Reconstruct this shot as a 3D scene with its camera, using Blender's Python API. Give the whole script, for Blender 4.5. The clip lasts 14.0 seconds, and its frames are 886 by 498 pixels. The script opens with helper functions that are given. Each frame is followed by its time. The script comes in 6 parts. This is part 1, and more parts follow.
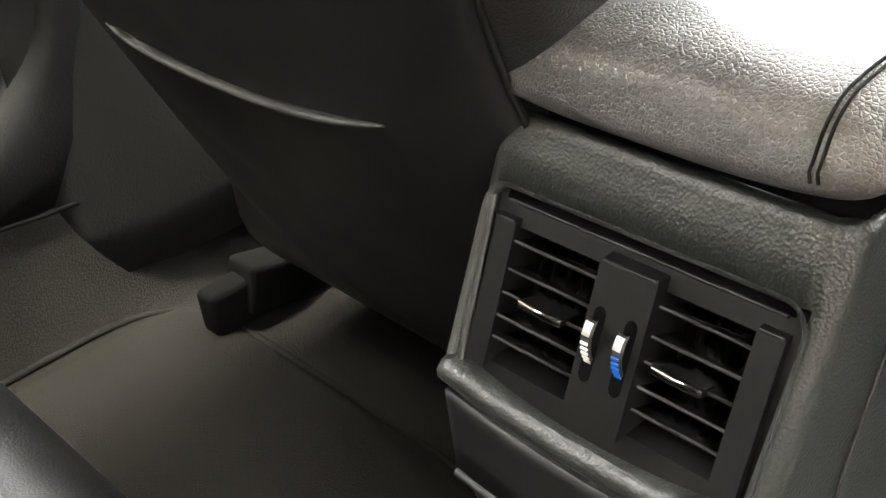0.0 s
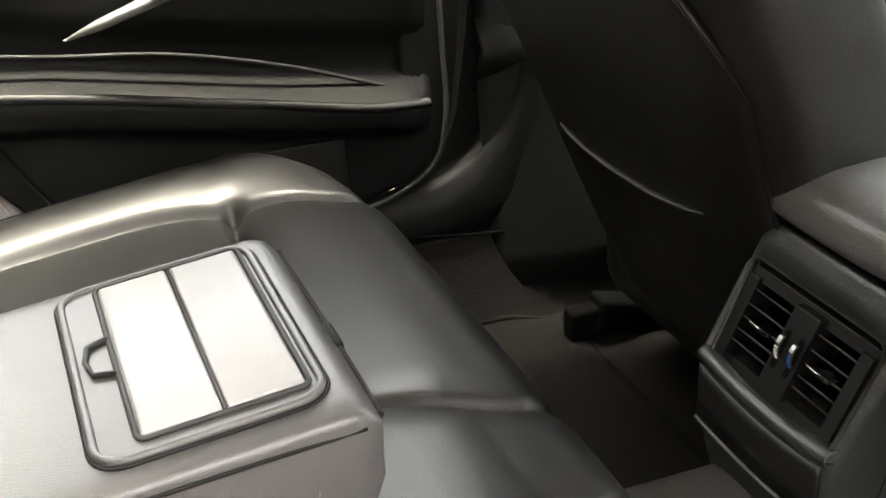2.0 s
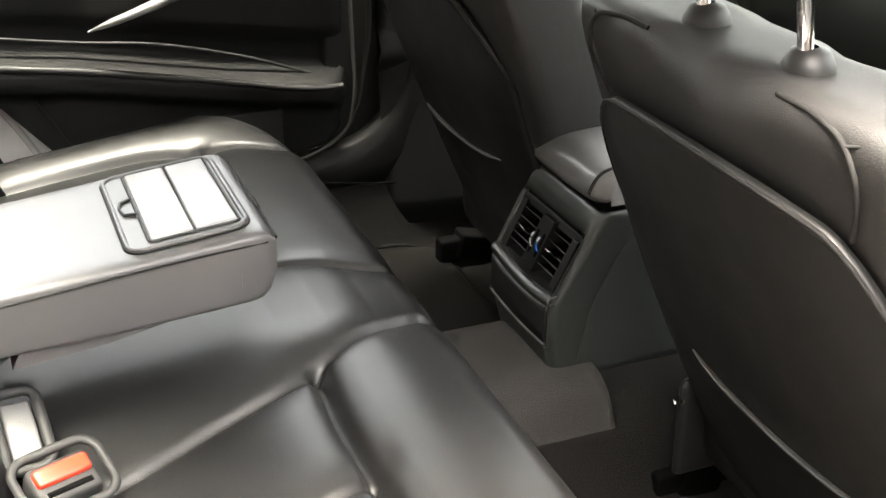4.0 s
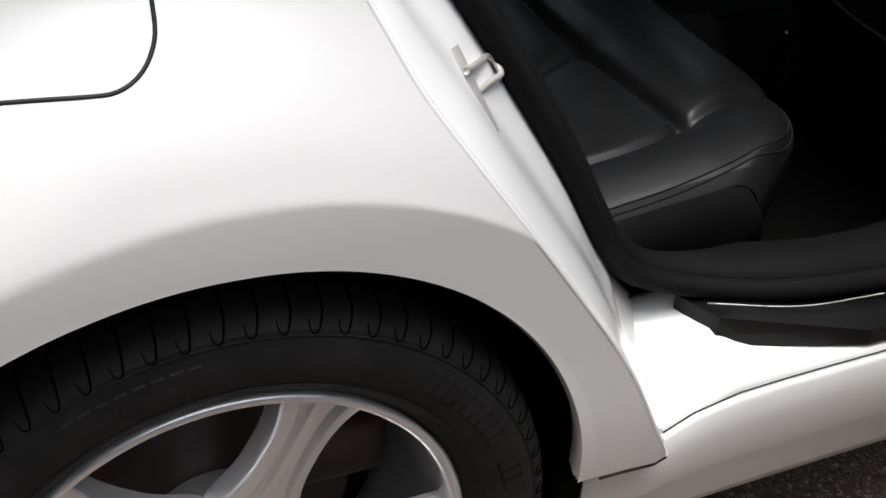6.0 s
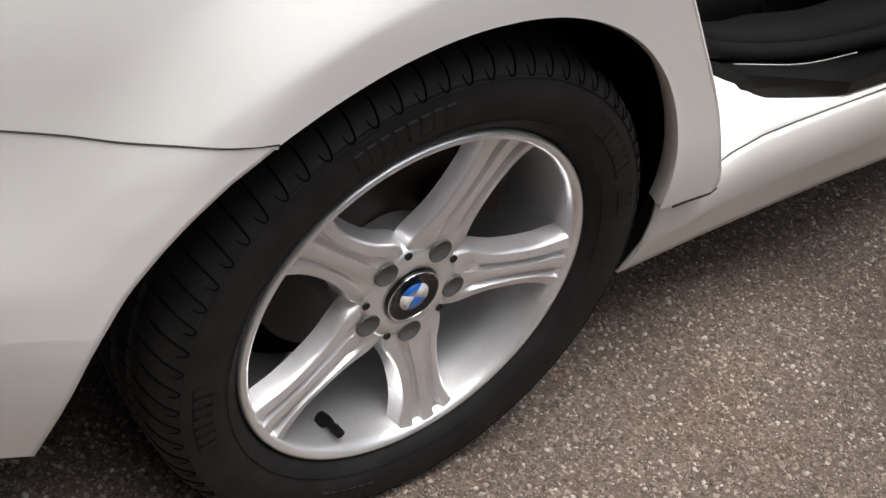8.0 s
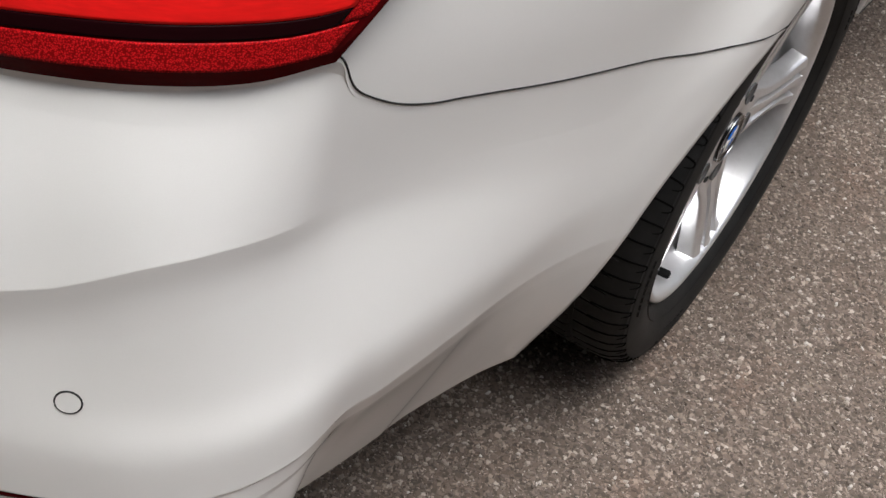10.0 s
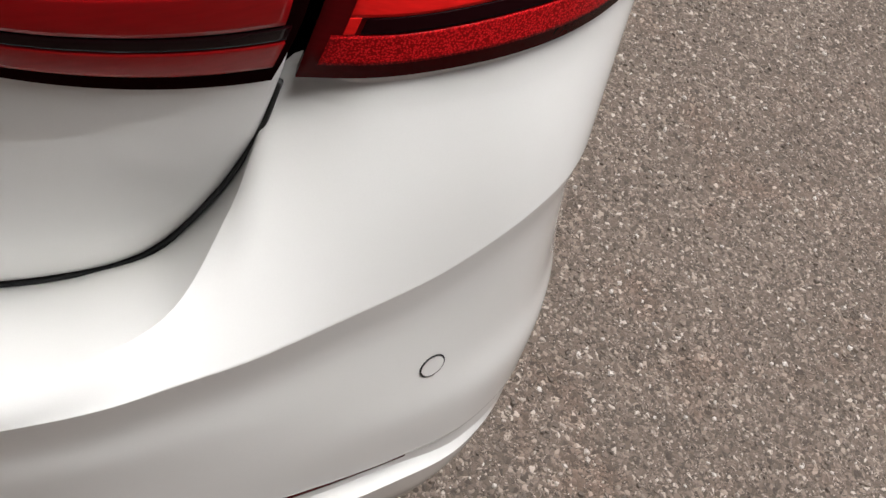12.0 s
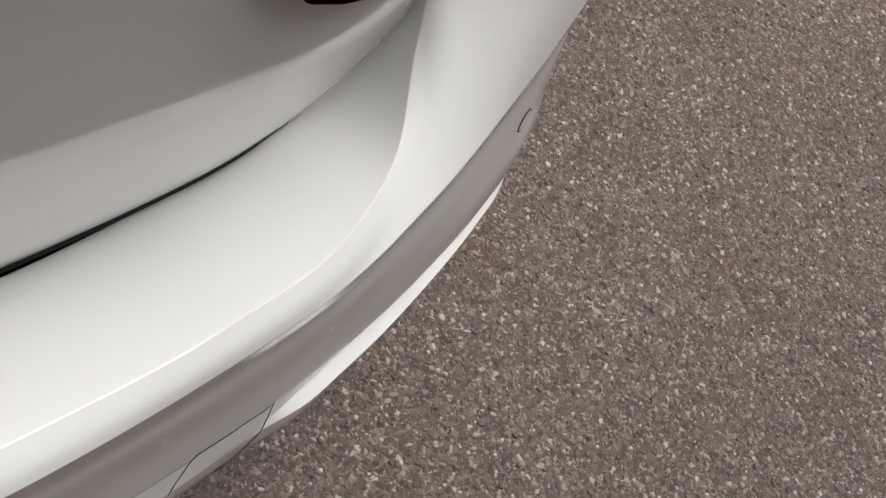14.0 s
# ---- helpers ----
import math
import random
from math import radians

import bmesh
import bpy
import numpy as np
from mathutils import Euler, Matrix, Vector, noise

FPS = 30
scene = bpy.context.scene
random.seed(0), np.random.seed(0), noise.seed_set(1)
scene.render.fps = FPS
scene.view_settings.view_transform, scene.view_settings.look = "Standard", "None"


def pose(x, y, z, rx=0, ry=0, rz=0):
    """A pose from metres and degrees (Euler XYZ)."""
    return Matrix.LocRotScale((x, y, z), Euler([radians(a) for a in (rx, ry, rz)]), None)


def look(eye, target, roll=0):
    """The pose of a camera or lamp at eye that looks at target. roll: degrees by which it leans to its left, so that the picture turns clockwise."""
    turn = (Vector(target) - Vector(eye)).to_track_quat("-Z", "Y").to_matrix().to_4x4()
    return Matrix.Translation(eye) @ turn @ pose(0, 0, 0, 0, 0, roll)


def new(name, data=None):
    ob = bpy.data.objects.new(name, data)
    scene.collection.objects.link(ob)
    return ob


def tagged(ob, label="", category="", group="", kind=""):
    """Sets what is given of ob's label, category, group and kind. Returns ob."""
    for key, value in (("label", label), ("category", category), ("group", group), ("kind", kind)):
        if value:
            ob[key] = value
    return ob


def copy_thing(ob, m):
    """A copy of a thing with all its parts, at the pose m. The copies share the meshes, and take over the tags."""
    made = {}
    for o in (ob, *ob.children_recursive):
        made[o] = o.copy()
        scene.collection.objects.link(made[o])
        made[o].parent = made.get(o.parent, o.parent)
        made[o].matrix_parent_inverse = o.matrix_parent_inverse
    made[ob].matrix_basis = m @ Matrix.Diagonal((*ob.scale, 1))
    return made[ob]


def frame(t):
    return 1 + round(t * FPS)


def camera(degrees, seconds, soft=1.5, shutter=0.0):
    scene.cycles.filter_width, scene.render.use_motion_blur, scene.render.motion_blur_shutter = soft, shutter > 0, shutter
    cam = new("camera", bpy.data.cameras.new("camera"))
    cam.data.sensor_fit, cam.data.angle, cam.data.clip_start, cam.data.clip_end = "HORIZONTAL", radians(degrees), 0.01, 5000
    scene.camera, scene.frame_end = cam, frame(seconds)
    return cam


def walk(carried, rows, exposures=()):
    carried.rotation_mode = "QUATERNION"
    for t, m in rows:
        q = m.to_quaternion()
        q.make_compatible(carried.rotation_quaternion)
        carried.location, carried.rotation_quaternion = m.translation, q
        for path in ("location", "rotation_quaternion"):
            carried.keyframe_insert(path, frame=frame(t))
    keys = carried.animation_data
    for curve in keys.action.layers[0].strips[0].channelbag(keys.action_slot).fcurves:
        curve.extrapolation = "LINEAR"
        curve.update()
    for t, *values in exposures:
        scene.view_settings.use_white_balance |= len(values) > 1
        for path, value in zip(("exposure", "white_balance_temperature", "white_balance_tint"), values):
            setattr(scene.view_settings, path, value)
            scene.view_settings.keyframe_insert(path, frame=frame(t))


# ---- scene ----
cam = camera(39.4, 14.0)
PATH = [
    (0, (0.66, -0.282, 0.914), (1.704, 1.044, -0.158), -8.3),
    (0.5, (0.613, -0.391, 0.962), (1.624, 0.978, -0.088), -8.0),
    (1, (0.549, -0.484, 1.008), (1.491, 0.993, 0.041), -4.9),
    (1.5, (0.486, -0.576, 1.068), (1.247, 1.033, 0.155), -3.8),
    (2, (0.42, -0.697, 1.104), (1.042, 0.991, 0.228), -2.5),
    (2.2, (0.395, -0.735, 1.113), (0.981, 0.973, 0.248), -2.1),
    (4.3, (0.265, -1.397, 1.317), (0.959, 0.255, 0.428), 1.0),
    (4.5, (0.232, -1.447, 1.326), (0.931, 0.194, 0.422), 1.3),
    (5, (0.092, -1.626, 1.327), (0.797, -0.001, 0.397), 2.2),
    (5.5, (-0.044, -1.706, 1.305), (0.653, -0.134, 0.283), 3.4),
    (6, (-0.175, -1.646, 1.242), (0.527, -0.154, 0.111), 4.2),
    (6.5, (-0.309, -1.589, 1.215), (0.473, -0.251, -0.048), 6.7),
    (7, (-0.46, -1.598, 1.231), (0.432, -0.374, -0.076), 7.5),
    (7.5, (-0.575, -1.617, 1.237), (0.412, -0.458, -0.06), 8.9),
    (8, (-0.69, -1.631, 1.24), (0.369, -0.503, -0.028), 11.8),
    (8.5, (-0.827, -1.527, 1.242), (0.306, -0.447, -0.002), 12.8),
    (9, (-1.012, -1.402, 1.264), (0.182, -0.401, 0.011), 12.0),
    (9.2, (-1.092, -1.353, 1.261), (0.143, -0.411, 0.002), 11.4),
    (11.3, (-1.346, -0.71, 1.228), (-0.11, -0.773, -0.343), 22.4),
    (11.5, (-1.355, -0.644, 1.219), (-0.115, -0.838, -0.338), 24.0),
    (12, (-1.363, -0.498, 1.229), (-0.164, -0.944, -0.308), 25.2),
    (12.5, (-1.319, -0.38, 1.165), (-0.227, -0.896, -0.429), 22.9),
    (13, (-1.308, -0.27, 1.196), (-0.428, -0.92, -0.478), 29.8),
    (13.5, (-1.25, -0.166, 1.179), (-0.577, -1.101, -0.456), 38.4),
    (14, (-1.246, -0.125, 1.209), (-0.672, -1.184, -0.387), 40.3),
]
EXPOSURES = [(0.0, 6.45, 7500, 10), (0.5, 6.45, 7500, 10), (1.0, 6.1, 7500, 10), (1.5, 5.65, 7500, 10), (2.2, 5.05, 7600, 10), (4.3, 5.2, 7300, 10), (4.6, 4.75, 7200, 10), (5.0, 3.55, 6900, 10), (5.5, 1.85, 6400, 10), (6.0, 0.7, 6200, 10),
             (6.5, 0.5, 6200, 10), (7.0, 0.5, 6300, 10), (7.5, 0.8, 6350, 10), (8.0, 0.9, 6350, 10), (8.5, 0.9, 6300, 10), (9.0, 0.7, 6250, 10), (11.3, 0.8, 6300, 10), (12.0, 0.8, 6300, 10), (13.0, 0.28, 6150, 10), (14.0, 0.38, 6250, 10)]
walk(cam, [(t, look(eye, target, roll)) for t, eye, target, roll in PATH], EXPOSURES)

# ---- world and light: bright overcast day ----
world = bpy.data.worlds.new("overcast_sky")
scene.world = world
world.use_nodes = True
wn = world.node_tree.nodes
sky = wn.new("ShaderNodeTexSky")
sky.sky_type, sky.sun_disc = "NISHITA", False
sky.sun_elevation, sky.sun_rotation = radians(81), radians(205)
sky.dust_density, sky.air_density, sky.ozone_density = 6.0, 1.0, 1.0
grey = wn.new("ShaderNodeHueSaturation")
grey.inputs["Saturation"].default_value = 0.34
world.node_tree.links.new(sky.outputs[0], grey.inputs["Color"])
# an overcast sky is brightest overhead and dims towards the horizon
dome, split, fade, dim = wn.new("ShaderNodeTexCoord"), wn.new("ShaderNodeSeparateXYZ"), wn.new("ShaderNodeMapRange"), wn.new("ShaderNodeMix")
dim.data_type, dim.blend_type = "RGBA", "MULTIPLY"
dim.inputs["Factor"].default_value = 1.0
fade.inputs["From Min"].default_value, fade.inputs["From Max"].default_value = 0.0, 0.45
fade.inputs["To Min"].default_value, fade.inputs["To Max"].default_value = 0.5, 1.0
world.node_tree.links.new(dome.outputs["Generated"], split.inputs[0])
world.node_tree.links.new(split.outputs["Z"], fade.inputs["Value"])
world.node_tree.links.new(grey.outputs[0], dim.inputs["A"])
world.node_tree.links.new(fade.outputs[0], dim.inputs["B"])
world.node_tree.links.new(dim.outputs["Result"], wn["Background"].inputs[0])
wn["Background"].inputs[1].default_value = 0.15
sun = new("sun", bpy.data.lights.new("sun", "SUN"))
sun.data.energy, sun.data.angle, sun.data.color = 1.65, radians(35), (1.0, 0.965, 0.91)
sun.matrix_world = look((-0.6, -1.25, 9), (0, 0, 0))


# ---- materials ----
def material(name, color, rough=0.5, metal=0.0, coat=0.0, coat_rough=0.05, spec=0.5):
    m = bpy.data.materials.new(name)
    m.use_nodes = True
    b = m.node_tree.nodes["Principled BSDF"]
    b.inputs["Base Color"].default_value = (*color, 1)
    b.inputs["Roughness"].default_value, b.inputs["Metallic"].default_value = rough, metal
    b.inputs["Coat Weight"].default_value, b.inputs["Coat Roughness"].default_value = coat, coat_rough
    b.inputs["Specular IOR Level"].default_value = spec
    return m


def coords(m, scale=(1, 1, 1)):
    n, l = m.node_tree.nodes, m.node_tree.links
    geo = n.new("ShaderNodeTexCoord")
    mp = n.new("ShaderNodeMapping")
    mp.inputs["Scale"].default_value = scale
    l.new(geo.outputs["Object"], mp.inputs["Vector"])
    return mp.outputs["Vector"]


def noise_tex(m, scale, detail=4, rough=0.55, vector=None):
    n, l = m.node_tree.nodes, m.node_tree.links
    t = n.new("ShaderNodeTexNoise")
    t.inputs["Scale"].default_value, t.inputs["Detail"].default_value, t.inputs["Roughness"].default_value = scale, detail, rough
    l.new(vector or coords(m), t.inputs["Vector"])
    return t.outputs["Fac"]


def voronoi_tex(m, scale, feature="F1", out="Distance", vector=None):
    n, l = m.node_tree.nodes, m.node_tree.links
    t = n.new("ShaderNodeTexVoronoi")
    t.feature = feature
    t.inputs["Scale"].default_value = scale
    l.new(vector or coords(m), t.inputs["Vector"])
    return t.outputs[out]


def ramp(m, fac, stops):
    n, l = m.node_tree.nodes, m.node_tree.links
    r = n.new("ShaderNodeValToRGB")
    while len(r.color_ramp.elements) < len(stops):
        r.color_ramp.elements.new(0.5)
    for e, (p, c) in zip(r.color_ramp.elements, stops):
        e.position, e.color = p, (*c, 1) if len(c) == 3 else c
    l.new(fac, r.inputs["Fac"])
    return r.outputs["Color"]


def mix(m, fac, a, b, kind="MIX"):
    n, l = m.node_tree.nodes, m.node_tree.links
    x = n.new("ShaderNodeMix")
    x.data_type, x.blend_type = "RGBA", kind
    for socket, value in ((x.inputs["Factor"], fac), (x.inputs["A"], a), (x.inputs["B"], b)):
        if isinstance(value, (float, int)):
            socket.default_value = value
        elif isinstance(value, tuple):
            socket.default_value = (*value, 1)
        else:
            l.new(value, socket)
    return x.outputs["Result"]


def feed(m, socket, value):
    m.node_tree.links.new(value, m.node_tree.nodes["Principled BSDF"].inputs[socket])


def bump(m, height, strength=0.3, distance=0.001):
    n, l = m.node_tree.nodes, m.node_tree.links
    b = n.new("ShaderNodeBump")
    b.inputs["Strength"].default_value, b.inputs["Distance"].default_value = strength, distance
    l.new(height, b.inputs["Height"])
    feed(m, "Normal", b.outputs["Normal"])


def grey3(v):
    return (v, v, v)


def paint_material():
    m = material("white_paint", (0.78, 0.775, 0.755), 0.32, 0.0, 1.0, 0.025)
    fine = noise_tex(m, 900, 2)
    broad = noise_tex(m, 3.5, 5)
    c = mix(m, fine, (0.765, 0.76, 0.74), (0.80, 0.795, 0.775))
    c = mix(m, ramp(m, broad, [(0.35, grey3(0)), (0.8, grey3(0.35))]), c, (0.70, 0.69, 0.66))
    specks = voronoi_tex(m, 13)
    c = mix(m, ramp(m, specks, [(0.010, grey3(0.45)), (0.018, grey3(0))]), c, (0.35, 0.31, 0.26))
    feed(m, "Base Color", c)
    feed(m, "Coat Roughness", ramp(m, noise_tex(m, 14, 5), [(0.3, grey3(0.015)), (0.75, grey3(0.07))]))
    return m


def leather_material(name="black_leather", base=0.006, grain=420, rough=0.47, coat=0.42, relief=0.34, spec=0.2):
    m = material(name, grey3(base), rough, 0.0, coat, 0.33, spec)
    cells = voronoi_tex(m, grain, "DISTANCE_TO_EDGE")
    pores = ramp(m, cells, [(0.0, grey3(0)), (0.22, grey3(1))])
    broad = noise_tex(m, 7, 4)
    c = mix(m, broad, (base * 0.75, base * 0.75, base * 0.78), (base * 1.35, base * 1.32, base * 1.3))
    feed(m, "Base Color", c)
    feed(m, "Roughness", ramp(m, noise_tex(m, 11, 6), [(0.3, grey3(rough - 0.02)), (0.75, grey3(rough + 0.04))]))
    folds = noise_tex(m, 38, 3)
    bump(m, mix(m, 0.94, folds, pores), relief, 0.0006)
    return m


def plastic_material(name, base, rough, grain=650, strength=0.3, spec=0.5):
    m = material(name, base if isinstance(base, tuple) else grey3(base), rough, spec=spec)
    bump(m, voronoi_tex(m, grain, "SMOOTH_F1"), strength, 0.0006)
    feed(m, "Roughness", ramp(m, noise_tex(m, 9, 5), [(0.3, grey3(rough - 0.06)), (0.8, grey3(rough + 0.1))]))
    return m


def carpet_material(name, base):
    m = material(name, base, 1.0, spec=0.1)
    fibre, broad = noise_tex(m, 480, 3, 0.7), noise_tex(m, 6, 5)
    dark, light = tuple(v * 0.55 for v in base), tuple(v * 1.5 for v in base)
    c = mix(m, fibre, dark, light)
    c = mix(m, ramp(m, broad, [(0.35, grey3(0)), (0.75, grey3(0.5))]), c, tuple(v * 1.3 for v in base))
    crumbs = voronoi_tex(m, 45)
    c = mix(m, ramp(m, crumbs, [(0.05, grey3(0.7)), (0.09, grey3(0))]), c, tuple(v * 2.2 for v in base))
    feed(m, "Base Color", c)
    bump(m, fibre, 0.9, 0.002)
    return m


def asphalt_material():
    m = material("asphalt", (0.2, 0.17, 0.15), 0.9, spec=0.25)
    n, l = m.node_tree.nodes, m.node_tree.links
    v = coords(m)
    wob = n.new("ShaderNodeTexNoise")
    wob.inputs["Scale"].default_value, wob.inputs["Detail"].default_value = 90, 3
    l.new(v, wob.inputs["Vector"])
    add = n.new("ShaderNodeVectorMath")
    add.operation = "MULTIPLY_ADD"
    l.new(wob.outputs["Color"], add.inputs[0])
    add.inputs[1].default_value = (0.012, 0.012, 0.0)
    l.new(v, add.inputs[2])
    w = add.outputs["Vector"]
    big, small = voronoi_tex(m, 185, "F1", "Color", w), voronoi_tex(m, 430, "F1", "Color", w)
    edge = voronoi_tex(m, 185, "DISTANCE_TO_EDGE", "Distance", w)
    sb, ss = n.new("ShaderNodeSeparateColor"), n.new("ShaderNodeSeparateColor")
    l.new(big, sb.inputs[0]), l.new(small, ss.inputs[0])
    stone = ramp(m, sb.outputs[0], [(0.0, (0.060, 0.047, 0.038)), (0.5, (0.130, 0.102, 0.082)), (0.8, (0.190, 0.149, 0.121)), (0.93, (0.28, 0.23, 0.192)), (1.0, (0.41, 0.36, 0.315))])
    grit = ramp(m, ss.outputs[0], [(0.0, (0.048, 0.038, 0.031)), (0.5, (0.118, 0.092, 0.074)), (0.85, (0.182, 0.143, 0.116)), (1.0, (0.33, 0.28, 0.24))])
    pick = ramp(m, sb.outputs[1], [(0.45, grey3(0)), (0.5, grey3(1))])
    c = mix(m, pick, grit, stone)
    c = mix(m, ramp(m, edge, [(0.0, grey3(0.6)), (0.12, grey3(0))]), c, (0.08, 0.068, 0.06))
    c = mix(m, ramp(m, noise_tex(m, 2.3, 6, 0.6, v), [(0.35, grey3(0)), (0.75, grey3(0.45))]), c, (0.62, 0.58, 0.55), "MULTIPLY")
    c = mix(m, ramp(m, noise_tex(m, 6.5, 4, 0.6, v), [(0.52, grey3(0)), (0.72, grey3(0.5))]), c, (1.0, 0.84, 0.76), "MULTIPLY")
    feed(m, "Base Color", c)
    bump(m, mix(m, 0.5, ss.outputs[0], edge), 0.8, 0.003)
    return m


def chip_material():
    m = material("stone_chip", (0.2, 0.18, 0.15), 0.75, spec=0.3)
    geo = m.node_tree.nodes.new("ShaderNodeNewGeometry")
    c = ramp(m, geo.outputs["Random Per Island"], [(0.0, (0.030, 0.026, 0.023)), (0.20, (0.075, 0.060, 0.050)), (0.55, (0.165, 0.130, 0.105)), (0.72, (0.27, 0.225, 0.188)), (0.90, (0.50, 0.44, 0.385)), (1.0, (0.78, 0.74, 0.69))])
    feed(m, "Base Color", mix(m, noise_tex(m, 900, 3), c, (0.15, 0.122, 0.100)))
    return m


def tyre_material():
    m = material("tyre_rubber", grey3(0.01), 0.6, spec=0.18)
    dust = noise_tex(m, 26, 6, 0.65)
    c = mix(m, ramp(m, dust, [(0.4, grey3(0)), (0.8, grey3(0.5))]), grey3(0.010), (0.030, 0.029, 0.028))
    feed(m, "Base Color", c)
    bump(m, noise_tex(m, 500, 3), 0.25, 0.0006)
    return m


def alloy_material():
    m = material("silver_alloy", (0.7, 0.7, 0.71), 0.33, 0.75, 0.3, 0.08)
    c = mix(m, noise_tex(m, 1500, 2), (0.70, 0.70, 0.71), (0.82, 0.82, 0.83))
    c = mix(m, ramp(m, noise_tex(m, 18, 6, 0.65), [(0.5, grey3(0)), (0.85, grey3(0.35))]), c, (0.28, 0.25, 0.22))
    feed(m, "Base Color", c)
    return m


def glass_material(name, tint, gloss=0.02):
    m = bpy.data.materials.new(name)
    m.use_nodes = True
    n, l = m.node_tree.nodes, m.node_tree.links
    n.remove(n["Principled BSDF"])
    clear, shine, mx = n.new("ShaderNodeBsdfTransparent"), n.new("ShaderNodeBsdfGlossy"), n.new("ShaderNodeMixShader")
    clear.inputs[0].default_value, shine.inputs["Roughness"].default_value, mx.inputs[0].default_value = (*tint, 1), gloss, 0.08
    l.new(clear.outputs[0], mx.inputs[1]), l.new(shine.outputs[0], mx.inputs[2])
    l.new(mx.outputs[0], n["Material Output"].inputs[0])
    return m


def lamp_material(name, color, rough=0.12, dotted=False):
    dull = max(color) < 0.1
    m = material(name, color, rough + 0.08, 0.0, 0.0, 0.05, 0.03 if dull else 0.06)
    if dotted:
        dots = voronoi_tex(m, 800, "F1", "Distance")
        feed(m, "Base Color", mix(m, ramp(m, dots, [(0.2, grey3(1)), (0.6, grey3(0))]), tuple(v * 0.45 for v in color), tuple(min(1, v * 1.5) for v in color)))
    else:
        feed(m, "Base Color", mix(m, noise_tex(m, 60, 2, 0.5, coords(m, (1, 1, 6))), tuple(v * 0.8 for v in color), tuple(min(1, v * 1.2) for v in color)))
    return m


PAINT = paint_material()
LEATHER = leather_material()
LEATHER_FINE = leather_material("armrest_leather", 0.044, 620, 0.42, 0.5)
LEATHER_DULL = leather_material("dull_seat_leather", 0.015, 420, 0.55, 0.12)
# shaded copy of the seat leather: the flank's shade is in its tone
FLANK = leather_material("shaded_flank_leather", 0.005, 420, 0.75, 0.0, 0.34, 0.05)
EDGE = leather_material("dull_border_leather", 0.007, 380, 0.62, 0.08, 0.6, 0.12)
# black leather lightened: the light missing on the console lid is in its tone
PEBBLE = leather_material("lit_grained_leather", 0.070, 470, 0.38, 0.9, 0.75, 0.5)
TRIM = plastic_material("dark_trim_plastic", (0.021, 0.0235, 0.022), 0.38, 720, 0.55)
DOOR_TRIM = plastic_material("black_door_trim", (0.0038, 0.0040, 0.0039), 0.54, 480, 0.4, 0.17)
TRIM_SMOOTH = plastic_material("smooth_dark_plastic", 0.007, 0.50, 1200, 0.1, 0.4)
VENT_BLACK = plastic_material("satin_black_plastic", 0.0035, 0.42, 1200, 0.1, 0.25)
GLOSS_BLACK = material("gloss_black", grey3(0.006), 0.18)
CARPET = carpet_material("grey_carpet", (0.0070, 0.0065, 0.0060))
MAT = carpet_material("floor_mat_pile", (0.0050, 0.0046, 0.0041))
RUBBER = plastic_material("black_rubber", 0.0036, 0.78, 500, 0.15, 0.14)
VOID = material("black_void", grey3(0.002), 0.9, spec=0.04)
POCKET = plastic_material("pocket_grey", 0.075, 0.5, 400, 0.2)
STITCH = material("dark_thread", grey3(0.007), 0.85, spec=0.2)
CHROME = material("chrome", grey3(0.75), 0.12, 1.0)
STEEL = material("brushed_steel", (0.55, 0.53, 0.5), 0.42, 0.6)
RUST = plastic_material("rusty_disc_steel", (0.035, 0.022, 0.017), 0.55, 90, 0.4)
SATIN = material("satin_silver_trim", grey3(0.45), 0.35, 0.8)
LID = leather_material("lid_plastic", 0.21, 900, 0.35, 0.4)
PIPING = material("pocket_piping", (0.022, 0.022, 0.020), 0.55)
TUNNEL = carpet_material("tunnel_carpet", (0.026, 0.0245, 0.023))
ORANGE = material("orange_red_plastic", (0.55, 0.028, 0.012), 0.35)
WHITE_PLASTIC = material("pale_plastic", grey3(0.28), 0.4)
BLUE = material("blue_enamel", (0.01, 0.13, 0.55), 0.2, 0, 0.8)
WHITE_ENAMEL = material("white_enamel", grey3(0.75), 0.2, 0, 0.8)
TYRE, ALLOY = tyre_material(), alloy_material()
LAMP_RED, LAMP_DARK, LAMP_BRIGHT = lamp_material("red_lens", (0.36, 0.006, 0.008)), lamp_material("dark_red_lens", (0.085, 0.003, 0.004)), lamp_material("bright_red_lens", (0.85, 0.014, 0.012))
LAMP_EDGE = material("black_lamp_edge", (0.009, 0.002, 0.002), 0.6, spec=0.0)
LAMP_DOTS, LAMP_BLACK = lamp_material("dotted_red_lens", (0.46, 0.008, 0.010), 0.15, True), lamp_material("black_red_lens", (0.012, 0.002, 0.003))
GLASS = glass_material("window_glass", (0.86, 0.9, 0.88))
HEADLINER = carpet_material("grey_headliner", (0.58, 0.57, 0.54))
BEIGE = plastic_material("pale_pillar_trim", (0.45, 0.40, 0.33), 0.55, 700, 0.15)
# dark brown of the added, unseen walls that dim the low sky
WALL = plastic_material("sky_screen_brown", (0.065, 0.053, 0.044), 0.85, 40, 0.5)
SEAM = material("panel_gap_black", grey3(0.008), 0.7)


